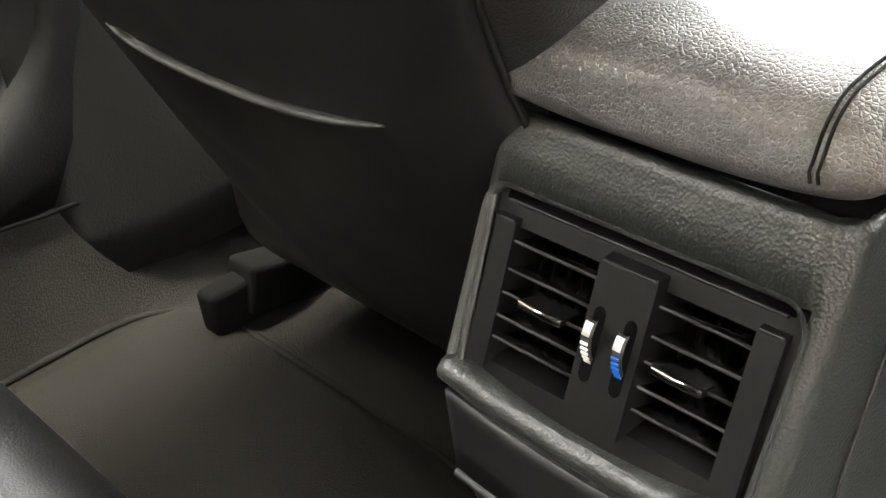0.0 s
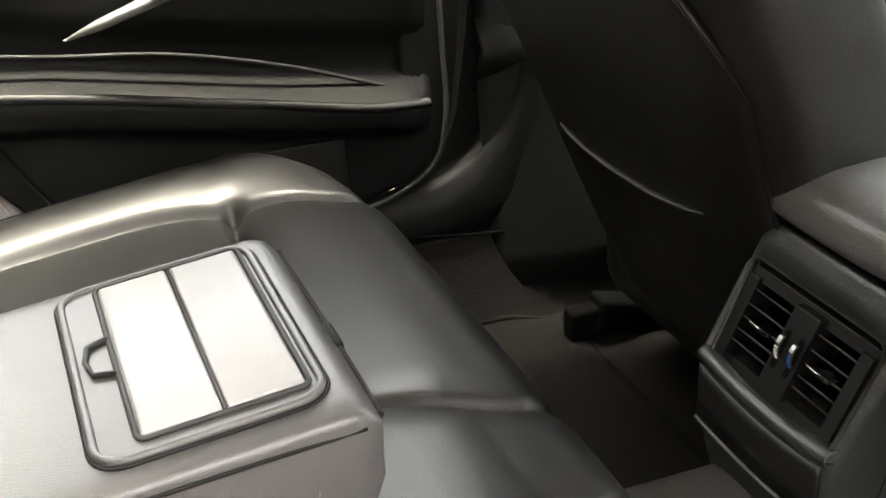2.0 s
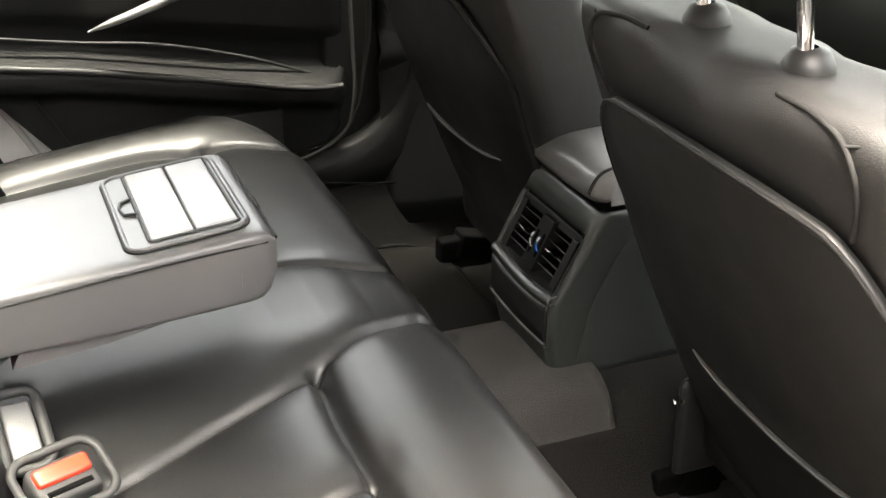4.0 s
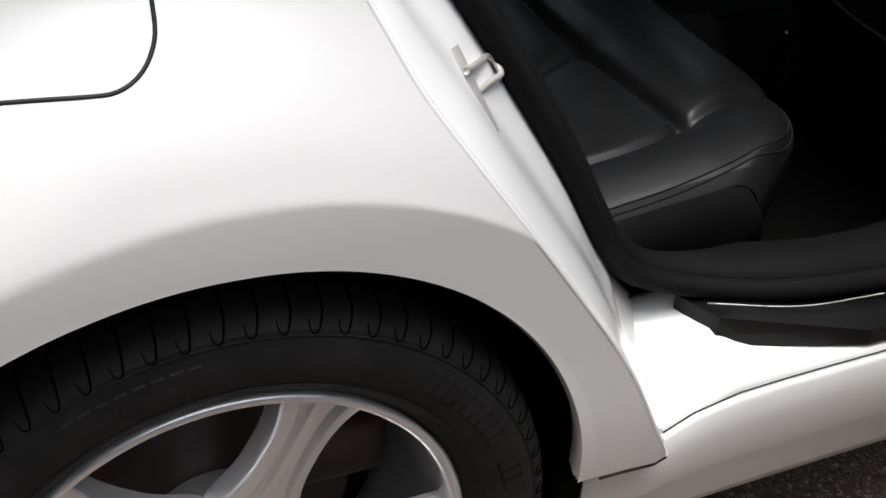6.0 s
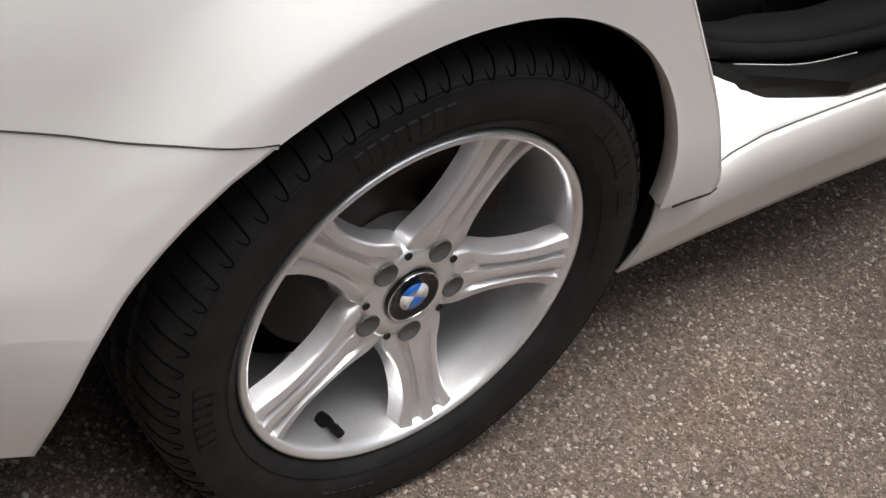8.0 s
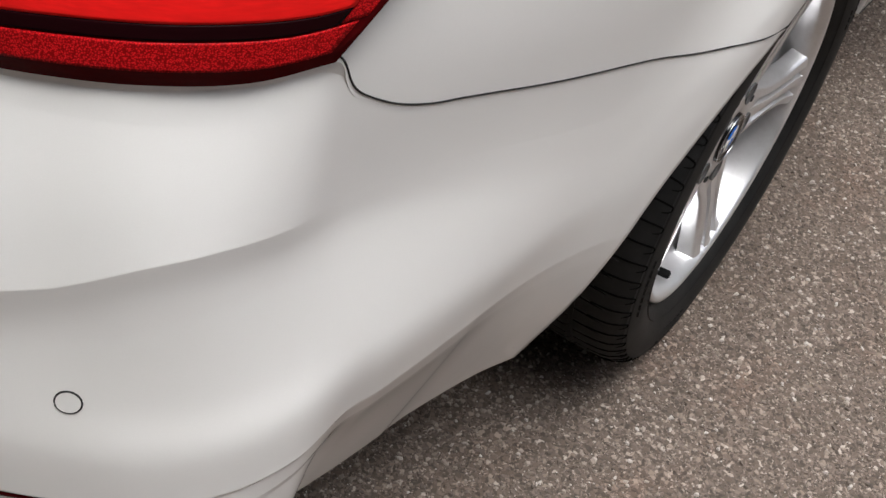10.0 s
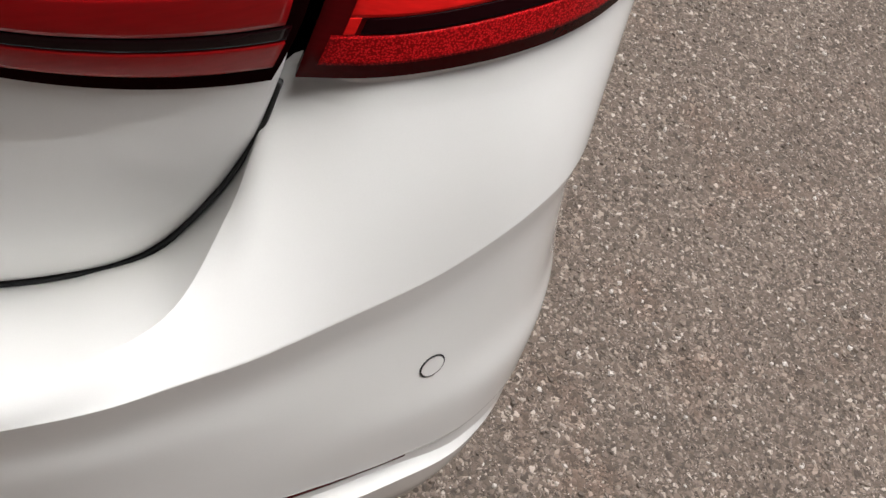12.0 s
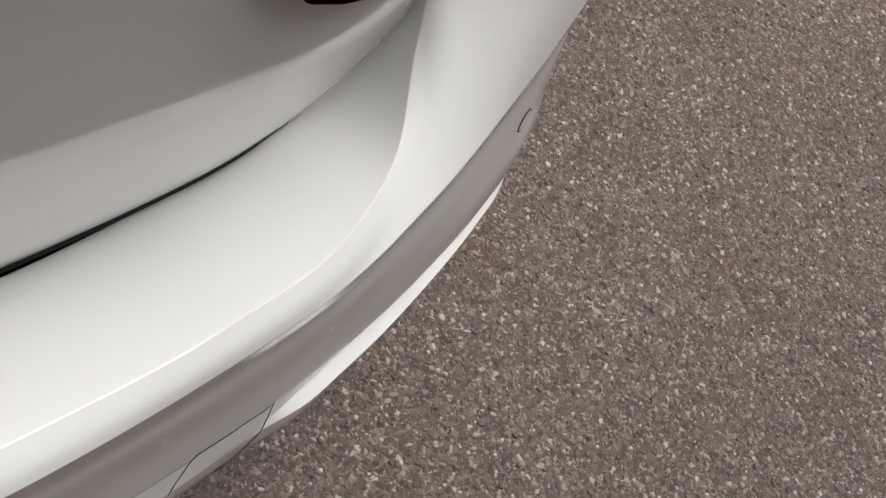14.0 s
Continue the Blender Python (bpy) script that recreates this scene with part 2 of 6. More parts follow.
# ---- mesh helpers ----
def curve(points, n):
    """n points on a smooth curve through the given ones."""
    p = np.array(points, float)
    t = np.r_[0, np.cumsum(np.linalg.norm(np.diff(p, axis=0), axis=1) + 1e-9)]
    m = np.gradient(p, t, axis=0)
    s = np.linspace(0, t[-1], n)
    i = np.clip(np.searchsorted(t, s, "right") - 1, 0, len(t) - 2)
    h = (t[i + 1] - t[i])[:, None]
    u = ((s - t[i])[:, None]) / h
    return (2 * u**3 - 3 * u**2 + 1) * p[i] + (u**3 - 2 * u**2 + u) * h * m[i] + (3 * u**2 - 2 * u**3) * p[i + 1] + (u**3 - u**2) * h * m[i + 1]


def sheet(p, close_u=False, close_v=False):
    """Vertices and quads of a grid of points (n, m, 3)."""
    p = np.asarray(p, float)
    n, m = p.shape[:2]
    i, j = np.meshgrid(np.arange(n if close_u else n - 1), np.arange(m if close_v else m - 1), indexing="ij")
    i2, j2 = (i + 1) % n, (j + 1) % m
    f = np.stack([i * m + j, i2 * m + j, i2 * m + j2, i * m + j2], -1).reshape(-1, 4)
    return p.reshape(-1, 3), f


def join(*pieces):
    """One mesh out of several (vertices, faces)."""
    v, f, k = [], [], 0
    for a, b in pieces:
        v.append(np.asarray(a, float))
        f += [tuple(int(x) + k for x in q) for q in b]
        k += len(a)
    return np.concatenate(v), f


def mirrored(vf):
    v, f = vf
    return np.asarray(v) * (1, -1, 1), [tuple(q)[::-1] for q in f]


def tube(path, r, seg=8, closed=False, squash=1.0):
    p = np.array(path, float)
    d = np.roll(p, -1, 0) - np.roll(p, 1, 0) if closed else np.gradient(p, axis=0)
    d /= np.linalg.norm(d, axis=1)[:, None] + 1e-12
    up = np.cross(d, (0.13, 0.2, 0.97))
    bad = np.linalg.norm(up, axis=1) < 0.15
    up[bad] = np.cross(d[bad], (0, 1, 0))
    up /= np.linalg.norm(up, axis=1)[:, None]
    side = np.cross(up, d)
    a = np.linspace(0, 2 * np.pi, seg, endpoint=False)
    rr = np.broadcast_to(np.asarray(r, float), (len(p),))[:, None, None]
    g = p[:, None] + rr * (np.cos(a)[None, :, None] * up[:, None] + squash * np.sin(a)[None, :, None] * side[:, None])
    v, f = sheet(g, closed, True)
    f = [tuple(q) for q in f]
    if not closed:
        f += [tuple(range(seg))[::-1], tuple(range(len(v) - seg, len(v)))]
    return v, f


def block(x0, x1, y0, y1, z0, z1, bevel=0.01, seg=3):
    bm = bmesh.new()
    bmesh.ops.create_cube(bm, size=1)
    for v in bm.verts:
        v.co = ((x0 + x1) / 2 + v.co.x * (x1 - x0), (y0 + y1) / 2 + v.co.y * (y1 - y0), (z0 + z1) / 2 + v.co.z * (z1 - z0))
    if bevel:
        bmesh.ops.bevel(bm, geom=bm.edges[:], offset=bevel, segments=seg, profile=0.5, affect="EDGES")
    bm.verts.index_update()
    out = np.array([v.co[:] for v in bm.verts]), [tuple(v.index for v in f.verts) for f in bm.faces]
    bm.free()
    return out


def moved(vf, m):
    v, f = vf
    a = np.array(m)
    return np.asarray(v) @ a[:3, :3].T + a[:3, 3], f


def lathe(profile, n=96, centre=(0, 0, 0.32), close=False):
    """A profile of (radius, y) turned about the axis through centre along y."""
    pr = np.array(profile, float)
    a = np.linspace(0, 2 * np.pi, n, endpoint=False)
    g = np.stack([centre[0] + pr[None, :, 0] * np.cos(a)[:, None], np.broadcast_to(centre[1] + pr[None, :, 1], (n, len(pr))), centre[2] + pr[None, :, 0] * np.sin(a)[:, None]], -1)
    return sheet(g, True, close)


def outward(vf, ref=None, way=None):
    """Turns all faces round if they look towards ref, or against way."""
    v, f = vf
    v = np.asarray(v, float)
    total = 0.0
    for q in list(f)[:: max(1, len(f) // 400)]:
        a, b, c = v[q[0]], v[q[1]], v[q[2]]
        n = np.cross(b - a, c - a)
        total += n @ (np.asarray(way, float) if way is not None else a - np.asarray(ref, float))
    return (v, [tuple(q)[::-1] for q in f]) if total < 0 else (v, f)


def part(name, vf, mat, parent=None, label="", smooth=True, thick=0.0, sharp=None, rim=True):
    v, f = vf
    me = bpy.data.meshes.new(name)
    me.from_pydata([tuple(map(float, p)) for p in v], [], [tuple(int(i) for i in q) for q in f])
    me.materials.append(mat)
    if smooth:
        me.polygons.foreach_set("use_smooth", [True] * len(me.polygons))
        if sharp:
            me.set_sharp_from_angle(angle=radians(sharp))
    ob = new(name, me)
    if parent:
        ob.parent = parent
        ob.matrix_parent_inverse = parent.matrix_basis.inverted()
    if thick:
        s = ob.modifiers.new("thickness", "SOLIDIFY")
        s.thickness, s.offset, s.use_rim = thick, -1, rim
    if label:
        ob["label"] = label
    return ob


def thing(name, place, label, category, group="", kind=""):
    ob = new(name)
    ob.location = place
    ob.empty_display_size = 0.05
    bpy.context.view_layer.update()
    ob.matrix_basis = Matrix.Translation(place)
    return tagged(ob, label, category, group, kind)

# ---- ground ----
AXLE_Z = 0.322
ARCH_X, ARCH_Z, ARCH_R = -0.016, 0.338, 0.3637


def build_ground():
    n = 60
    s = np.sinh(np.linspace(-6.2, 6.2, n)) / np.sinh(6.2) * 220
    g = np.stack([*np.meshgrid(s, s, indexing="ij"), np.zeros((n, n))], -1)
    tagged(part("ground", outward(sheet(g), way=(0, 0, 1)), asphalt_material(), smooth=False), "brown-grey worn asphalt with pale stone chips", "asphalt", kind="structure")
    rng = np.random.default_rng(3)
    count = 66000
    x, y = rng.uniform(-2.0, 1.25, count), -0.62 - 1.75 * rng.random(count) ** 1.25
    r = 0.0014 + 0.0044 * rng.random(count) ** 2.4
    turn, high = rng.uniform(0, 6.28, count), r * rng.uniform(0.25, 0.75, count)
    k = 5
    a = turn[:, None] + np.arange(k) * 2 * np.pi / k + rng.uniform(-0.35, 0.35, (count, k))
    rad = r[:, None] * rng.uniform(0.65, 1.15, (count, k))
    slim, lie = rng.uniform(0.5, 1.0, (count, 1)), rng.uniform(0, 6.28, (count, 1))
    along, over = rad * np.cos(a), rad * np.sin(a) * slim
    base = np.stack([x[:, None] + along * np.cos(lie) - over * np.sin(lie), y[:, None] + along * np.sin(lie) + over * np.cos(lie), np.full((count, k), -0.0004)], -1)
    top = base.copy()
    top[..., :2] = np.stack([x, y], -1)[:, None] + 0.6 * (base[..., :2] - np.stack([x, y], -1)[:, None])
    top[..., 2] = high[:, None] * rng.uniform(0.6, 1.1, (count, k))
    v = np.concatenate([base, top], 1).reshape(-1, 3)
    off = (np.arange(count) * 2 * k)[:, None, None]
    i = np.arange(k)
    side = np.stack([i, (i + 1) % k, (i + 1) % k + k, i + k], -1)[None] + off
    cap = (np.arange(k) + k)[None] + off[:, 0]
    faces = [tuple(q) for q in side.reshape(-1, 4).tolist()] + [tuple(q) for q in cap.tolist()]
    tagged(part("stone_chips", (v, faces), chip_material(), smooth=False), "loose pale and brown stone chips bedded in asphalt", "stone chips", kind="stuff")


build_ground()


# unseen walls, added to keep low sky light off the tail and side
def sky_screen_wall(name, x0, x1, y0, y1, high, words):
    tagged(part(name, block(x0, x1, y0, y1, -0.05, high, 0.02, 1), WALL, smooth=False), words, "wall", kind="structure")


sky_screen_wall("sky_screen_west", -3.65, -3.4, -9.0, 6.0, 7.8, "unseen plain brown wall added to block low sky light behind the car")
sky_screen_wall("sky_screen_south", -3.4, 9.0, -5.4, -5.2, 2.9, "unseen plain brown wall added to block low sky light beside the car")

# ---- car body shape ----
TAPER_X = [-0.80, -0.748, -0.675, -0.483, -0.413, -0.34, -0.228, -0.10, 0.1, 2.4, 2.9, 3.2, 3.4]
TAPER_W = [0.752, 0.768, 0.787, 0.835, 0.856, 0.878, 0.890, 0.890, 0.888, 0.888, 0.87, 0.81, 0.73]


TAPER = curve(list(zip(TAPER_X, TAPER_W)), 900)


def half_width(x):
    return np.interp(x, TAPER[:, 0], TAPER[:, 1])


def side_y(x, z):
    """The outer side of the body on the right (negative y)."""
    x, z = np.asarray(x, float), np.asarray(z, float)
    low = np.clip((0.46 - z) / 0.26, 0, 1.2) ** 2 * 0.05
    high = np.clip((z - 0.70) / 0.3, 0, 2) ** 2 * 0.062
    d = np.hypot(x, z - AXLE_Z) - 0.367
    fade = np.clip((x + 0.45) / 0.35, 0, 1)
    fade = fade * fade * (3 - 2 * fade)
    rise = np.clip((0.20 - d) / 0.13, 0, 1)
    flare = (0.019 * rise**2 - 0.005 * np.clip((0.07 - d) / 0.07, 0, 1)) * fade
    # the arch itself stands out in a narrow band, most of all behind the wheel
    flat, wide = np.interp(x, [-0.30, -0.08], [0.0, 0.085]), np.interp(x, [-0.30, -0.08], [0.14, 0.22])
    near = np.clip((wide - np.hypot(x - ARCH_X, z - ARCH_Z) + ARCH_R) / (wide - flat), 0, 1)
    stand = np.interp(x, [-0.5, -0.42, -0.36, -0.25, -0.1, 0.0, 0.15, 0.3, 0.4], [0, 0.007, 0.014, 0.022, 0.022, 0.020, 0.013, 0.004, 0])
    flare = flare + stand * near * near * (3 - 2 * near)
    swell = np.clip((-x - 0.36) / 0.34, 0, 1)
    flare = flare + 0.034 * swell * np.exp(-(((z - 0.480) / 0.095) ** 2))
    fold = 0.011 * (1 / (1 + np.exp(-(z - 0.925) / 0.008)) - 1) * np.exp(-(((z - 0.925) / 0.07) ** 2)) * np.clip((0.12 - x) / 0.2, 0, 1)
    return -(half_width(x) - low - high + flare + fold)


car = thing("car", (1.2, 0, 0), "white saloon car parked with its rear passenger door open", "car")

# ---- quarter panels ----
DOOR_EDGE = [(0.4535, 0.352), (0.436, 0.384), (0.384, 0.488), (0.300, 0.614), (0.213, 0.733), (0.156, 0.814), (0.113, 0.893), (0.045, 1.0)]
SEAM_LINE = [(-0.231, 0.632), (-0.265, 0.6345), (-0.30, 0.638), (-0.34, 0.640), (-0.413, 0.651), (-0.506, 0.667), (-0.607, 0.694), (-0.68, 0.716), (-0.71, 0.733), (-0.728, 0.749), (-0.748, 0.784)]


def quarter_panel():
    """Fan of rays from the wheel's axle: from the arch or the bumper's seam out to the panel's edge."""
    ring = np.array(curve(DOOR_EDGE, 80).tolist() + curve([(0.045, 1.0), (-0.10, 1.045), (-0.30, 1.05), (-0.48, 1.03), (-0.575, 0.975)], 60)[1:].tolist() + curve([(-0.575, 0.975), (-0.612, 0.92), (-0.668, 0.862), (-0.748, 0.784)], 24)[1:].tolist())
    seam = curve(SEAM_LINE, 60)
    c = np.array([ARCH_X, ARCH_Z])

    def polar(p):
        d = p - c
        return np.unwrap(np.arctan2(d[:, 1], d[:, 0])), np.hypot(*d.T)

    (ta, ra), (tb, rb) = polar(ring), polar(seam)
    end = radians(143)
    keep = np.r_[True, np.diff(tb) > 1e-4]
    tb, rb = tb[keep], rb[keep]
    order = np.argsort(tb)
    tb, rb = tb[order], rb[order]
    t = np.linspace(ta[0], end, 260)
    outer = np.interp(t, ta, ra)
    inner = np.where(t > tb[0], np.interp(t, tb, rb) + 0.001, ARCH_R)
    inner = np.minimum(np.maximum(inner, ARCH_R), outer - 0.0005)
    k = np.r_[np.linspace(0, 0.35, 22), np.linspace(0.35, 1, 26)[1:]]
    r = inner[:, None] + (outer - inner)[:, None] * k
    x, z = ARCH_X + r * np.cos(t)[:, None], ARCH_Z + r * np.sin(t)[:, None]
    return np.stack([x, side_y(x, z), z], -1)


QUARTER = quarter_panel()
quarter = part("rear_quarter_panel", outward(sheet(QUARTER), way=(0, -1, 0)), PAINT, car, "glossy white rear quarter panel", thick=0.004, rim=False)
part("rear_quarter_panel", outward(mirrored(sheet(QUARTER)), way=(0, 1, 0)), PAINT, car, "glossy white rear quarter panel", thick=0.004, rim=False)
# its tail below the lamp
tail = curve(SEAM_LINE, 90)
tail = tail[tail[:, 0] < -0.405]
tail_ray = ARCH_Z + (ARCH_X - tail[:, 0]) * math.tan(radians(37)) + 0.0006
tail_top = np.maximum(np.minimum(np.interp(-tail[:, 0], [0.60, 0.668, 0.748], [0.93, 0.862, 0.784]), tail_ray), tail[:, 1] + 0.0004)
tail_z = tail[:, 1, None] + 0.001 + (tail_top - tail[:, 1])[:, None] * np.linspace(0, 1, 24)
tail_x = np.broadcast_to(tail[:, 0, None], tail_z.shape)
TAIL = np.stack([tail_x, side_y(tail_x, tail_z) + 0.00005, tail_z], -1)
part("wing_tail", outward(sheet(TAIL), way=(0, -1, 0)), PAINT, quarter, thick=0.003, rim=False)
part("wing_tail", outward(mirrored(sheet(TAIL)), way=(0, 1, 0)), PAINT, car, thick=0.003, rim=False)
# rolled lip of the arch
for s in (1, -1):
    a = np.linspace(math.radians(3), math.radians(126), 120)
    lx, lz = np.cos(a), np.sin(a)
    rim_in = [np.stack([ARCH_X + r * lx, side_y(ARCH_X + ARCH_R * lx, ARCH_Z + ARCH_R * lz) + dy, ARCH_Z + r * lz], -1) * (1, s, 1) for r, dy in ((ARCH_R, 0.0), (ARCH_R - 0.003, 0.006), (ARCH_R + 0.004, 0.03))]
    part("arch_lip", sheet(np.stack(rim_in, 1)), PAINT, quarter if s == 1 else car)
    a = np.linspace(math.radians(-14), math.radians(166), 90)
    wall = np.stack([np.stack([ARCH_X + r * np.cos(a), np.zeros(90) + y, ARCH_Z + r * np.sin(a)], -1) for r, y in ((ARCH_R + 0.003, side_y(ARCH_X + ARCH_R * np.cos(a), ARCH_Z + ARCH_R * np.sin(a)) + 0.024), (ARCH_R + 0.004, -0.845), (0.385, -0.83), (0.39, -0.60), (0.20, -0.585), (0.05, -0.58))], 1) * (1, s, 1)
    part("wheel_arch_liner", sheet(wall), VOID, car, "black felt wheel arch liner", thick=0.003)

# fuel flap: a shallow panel standing in a dark gap
turn = np.linspace(-np.pi / 2, 0, 14)
flap_edge = np.concatenate([[(x, 0.852) for x in np.linspace(-0.30, -0.09, 30)], np.stack([-0.08 + 0.042 * np.cos(turn), 0.894 + 0.042 * np.sin(turn)], -1), [(-0.038, z) for z in np.linspace(0.90, 0.955, 12)], np.stack([-0.08 + 0.042 * np.cos(turn + np.pi / 2), 0.958 + 0.042 * np.sin(turn + np.pi / 2)], -1), [(x, 1.0) for x in np.linspace(-0.09, -0.30, 30)]])


def hug(p, lift):
    return np.stack([p[:, 0], side_y(p[:, 0], p[:, 1]) - lift, p[:, 1]], -1)


part("fuel_flap_gap", tube(hug(flap_edge + (0.004, -0.007), -0.0006), 0.0019, 6), SEAM, quarter, "dark gap round the fuel flap")
part("door_edge_roll", tube(np.stack([(p := curve(DOOR_EDGE, 70))[:, 0] - 0.001, side_y(p[:, 0], p[:, 1]) + 0.003, p[:, 1]], -1), 0.0035, 8), PAINT, quarter)

# ---- rear bumper ----
LOW_ROWS = ((0.534, 0.018), (0.487, 0.031), (0.434, 0.038), (0.430, 0.038), (0.410, 0.041), (0.402, 0.043), (0.36, 0.041), (0.235, -0.02))


REAR_ROWS = (0.0, 0.001, 0.006, 0.006, 0.010, 0.012, 0.012, -0.02)
ARCH_EDGE_Z, ARCH_EDGE_X = [0.235, 0.32, 0.36, 0.40, 0.44, 0.48, 0.52, 0.56, 0.60, 0.632], [-0.420, -0.402, -0.3935, -0.384, -0.371, -0.355, -0.333, -0.305, -0.269, -0.231]


SEAM_FINE = curve(SEAM_LINE, 200)


def bumper_sections():
    rows = []
    # sides: arch edge, then upright sections
    side = curve([(-0.231, 0.632, -0.420), (-0.36, 0.638, -0.49), (-0.483, 0.660, -0.565), (-0.60, 0.688, -0.635), (-0.675, 0.714, -0.69), (-0.722, 0.748, -0.73)], 14)
    for n, (xt, _, xq) in enumerate(side):
        zt = float(np.interp(-xt, -SEAM_FINE[:, 0], SEAM_FINE[:, 1]))
        turn = float(np.clip((-xt - 0.40) / 0.33, 0, 1))
        turn = turn * turn * (3 - 2 * turn)
        zb = 0.60 + 0.053 * turn
        z = np.array([zt + (zb - zt) * k for k in (0, 0.15, 0.4, 0.7, 1.0)] + [zb - 0.031] + [q for q, _ in LOW_ROWS])
        # the arch's curve at the front end straightens out towards the corner
        f = min(1.0, n / 8)
        x = xt + (np.interp(z, ARCH_EDGE_Z, ARCH_EDGE_X) - ARCH_EDGE_X[-1]) * (1 - f) + (xq - xt) * (zt - z) / (zt - 0.235) * f
        y = side_y(x, z) - 0.009 * turn * np.clip((0.487 - z) / 0.08, 0, 1)
        rows.append(np.concatenate([[(x[0], y[0] + 0.012, z[0])], np.stack([x, y, z], -1)]))
    # corner and rear: top edge, first crease, second crease
    table = [((-0.748, -0.767, 0.784), None, (-0.785, -0.772, 0.66)), ((-0.790, -0.740, 0.777), None, (-0.838, -0.752, 0.662)), ((-0.841, -0.695, 0.776), None, (-0.877, -0.721, 0.654)),
             ((-0.874, -0.640, 0.772), None, (-0.914, -0.672, 0.630)), ((-0.886, -0.590, 0.761), None, (-0.952, -0.612, 0.617)), ((-0.872, -0.552, 0.747), (-0.886, -0.5495, 0.722), (-0.982, -0.562, 0.608)),
             ((-0.876, -0.535, 0.658), (-0.919, -0.535, 0.665), (-1.003, -0.522, 0.604)), ((-0.899, -0.505, 0.594), (-0.972, -0.510, 0.627), (-1.021, -0.485, 0.599)), ((-0.916, -0.460, 0.574), (-1.010, -0.463, 0.619), (-1.036, -0.448, 0.598)),
             ((-0.937, -0.380, 0.565), (-1.042, -0.375, 0.616), (-1.057, -0.378, 0.595)), ((-0.960, -0.280, 0.560), (-1.064, -0.269, 0.611), (-1.082, -0.268, 0.591)), ((-0.981, -0.0, 0.554), (-1.093, 0.0, 0.608), (-1.110, 0.0, 0.588))]
    bs = np.array([b for _, _, b in table])
    tan = np.gradient(bs[:, :2], axis=0)
    nrm = np.stack([tan[:, 1], -tan[:, 0]], -1)
    nrm /= np.linalg.norm(nrm, axis=1)[:, None]
    nrm *= np.where((nrm * (bs[:, :2] - (-0.3, 0))).sum(1) > 0, 1, -1)[:, None]
    for n, (t, c, b) in enumerate(table):
        t, b = np.array(t), np.array(b)
        c = np.array(c) if c else t + (b - t) * (0.30, 0.27, 0.23, 0.18, 0.14)[n]
        grow = min(1, n / 3)
        dent = (0, 0, 0.35, 1, 1, 1, 1, 0.8, 0, 0, 0, 0)[n]
        tuck = (0.3, 0.12, 0, 0, 0, 0, 0, 0, 0, 0, 0, 0)[n]
        ledge = (1, 1, 1, 1, 1, 1, 1, 0.9, 0.1, 0, 0, 0)[n]
        corner = (1, 1, 0.97, 0.86, 0.68, 0.48, 0.32, 0.2, 0.1, 0.04, 0, 0)[n]
        full = [t + (0.004, 0.003, -0.025), t, t + (c - t) * 0.3, c, c + (b - c) * 0.5 + np.r_[nrm[n] * 0.003 * grow, 0], b]
        full.append(np.r_[b[:2] + nrm[n] * (0.003 * grow * corner + -0.0015 * (1 - corner)), b[2] - 0.032])
        for k, (z, off) in enumerate(LOW_ROWS):
            o = off * corner + (REAR_ROWS[k] + ledge * (0, 0, 0, 0, 0.005, 0.007, 0.007, 0)[k]) * (1 - corner) - 0.008 * dent * (k in (3, 4)) - tuck * off * min(1, max(0, (k - 1) / 4))
            full.append(np.r_[b[:2] + nrm[n] * o, z])
        rows.append(np.array(full))
    return np.array(rows)


SECTIONS = bumper_sections()


def loft(rows, n):
    """Smooth surface lines through the sections, all with one parameter."""
    p = np.asarray(rows, float)
    t = np.r_[0, np.cumsum(np.linalg.norm(np.diff(p[:, 3:8], axis=0), axis=2).mean(1))]
    m = np.gradient(p, t, axis=0)
    s = np.linspace(0, t[-1], n)
    i = np.clip(np.searchsorted(t, s, "right") - 1, 0, len(t) - 2)
    h = (t[i + 1] - t[i])[:, None, None]
    u = (s - t[i])[:, None, None] / h
    return (2 * u**3 - 3 * u**2 + 1) * p[i] + (u**3 - 2 * u**2 + u) * h * m[i] + (3 * u**2 - 2 * u**3) * p[i + 1] + (u**3 - u**2) * h * m[i + 1]


def bumper_grid():
    cols = loft(SECTIONS, 220)
    out = []
    ease = np.array([0.0, 0.012, 0.05, 0.15, 0.3, 0.5, 0.7, 0.85, 0.95, 0.988])
    for group in ((0, 1), (1, 2, 3), (3, 4, 5), (5, 6, 7, 8, 9), (9, 10), (10, 11), (11, 12), (12, 13, 14)):
        g = cols[:, list(group)].transpose(1, 0, 2)
        if len(group) > 2:
            t = np.r_[0, np.cumsum(np.linalg.norm(np.diff(g, axis=0), axis=2).mean(1))]
            m = np.gradient(g, t, axis=0)
        else:
            t, m = np.array([0.0, 1.0]), np.stack([g[1] - g[0]] * 2)
        u = np.r_[ease, ease[::2] * 0 + 1][:10] if len(group) < 5 else np.r_[0, 0.004, 0.015, 0.04, np.linspace(0.1, 0.96, 18), 0.99]
        for q in u * t[-1]:
            i = min(int(np.searchsorted(t, q, "right") - 1), len(t) - 2)
            h = t[i + 1] - t[i]
            v = (q - t[i]) / h
            out.append((2 * v**3 - 3 * v**2 + 1) * g[i] + (v**3 - 2 * v**2 + v) * h * m[i] + (3 * v**2 - 2 * v**3) * g[i + 1] + (v**3 - v**2) * h * m[i + 1])
    out.append(cols[:, -1])
    return np.stack(out, 1)


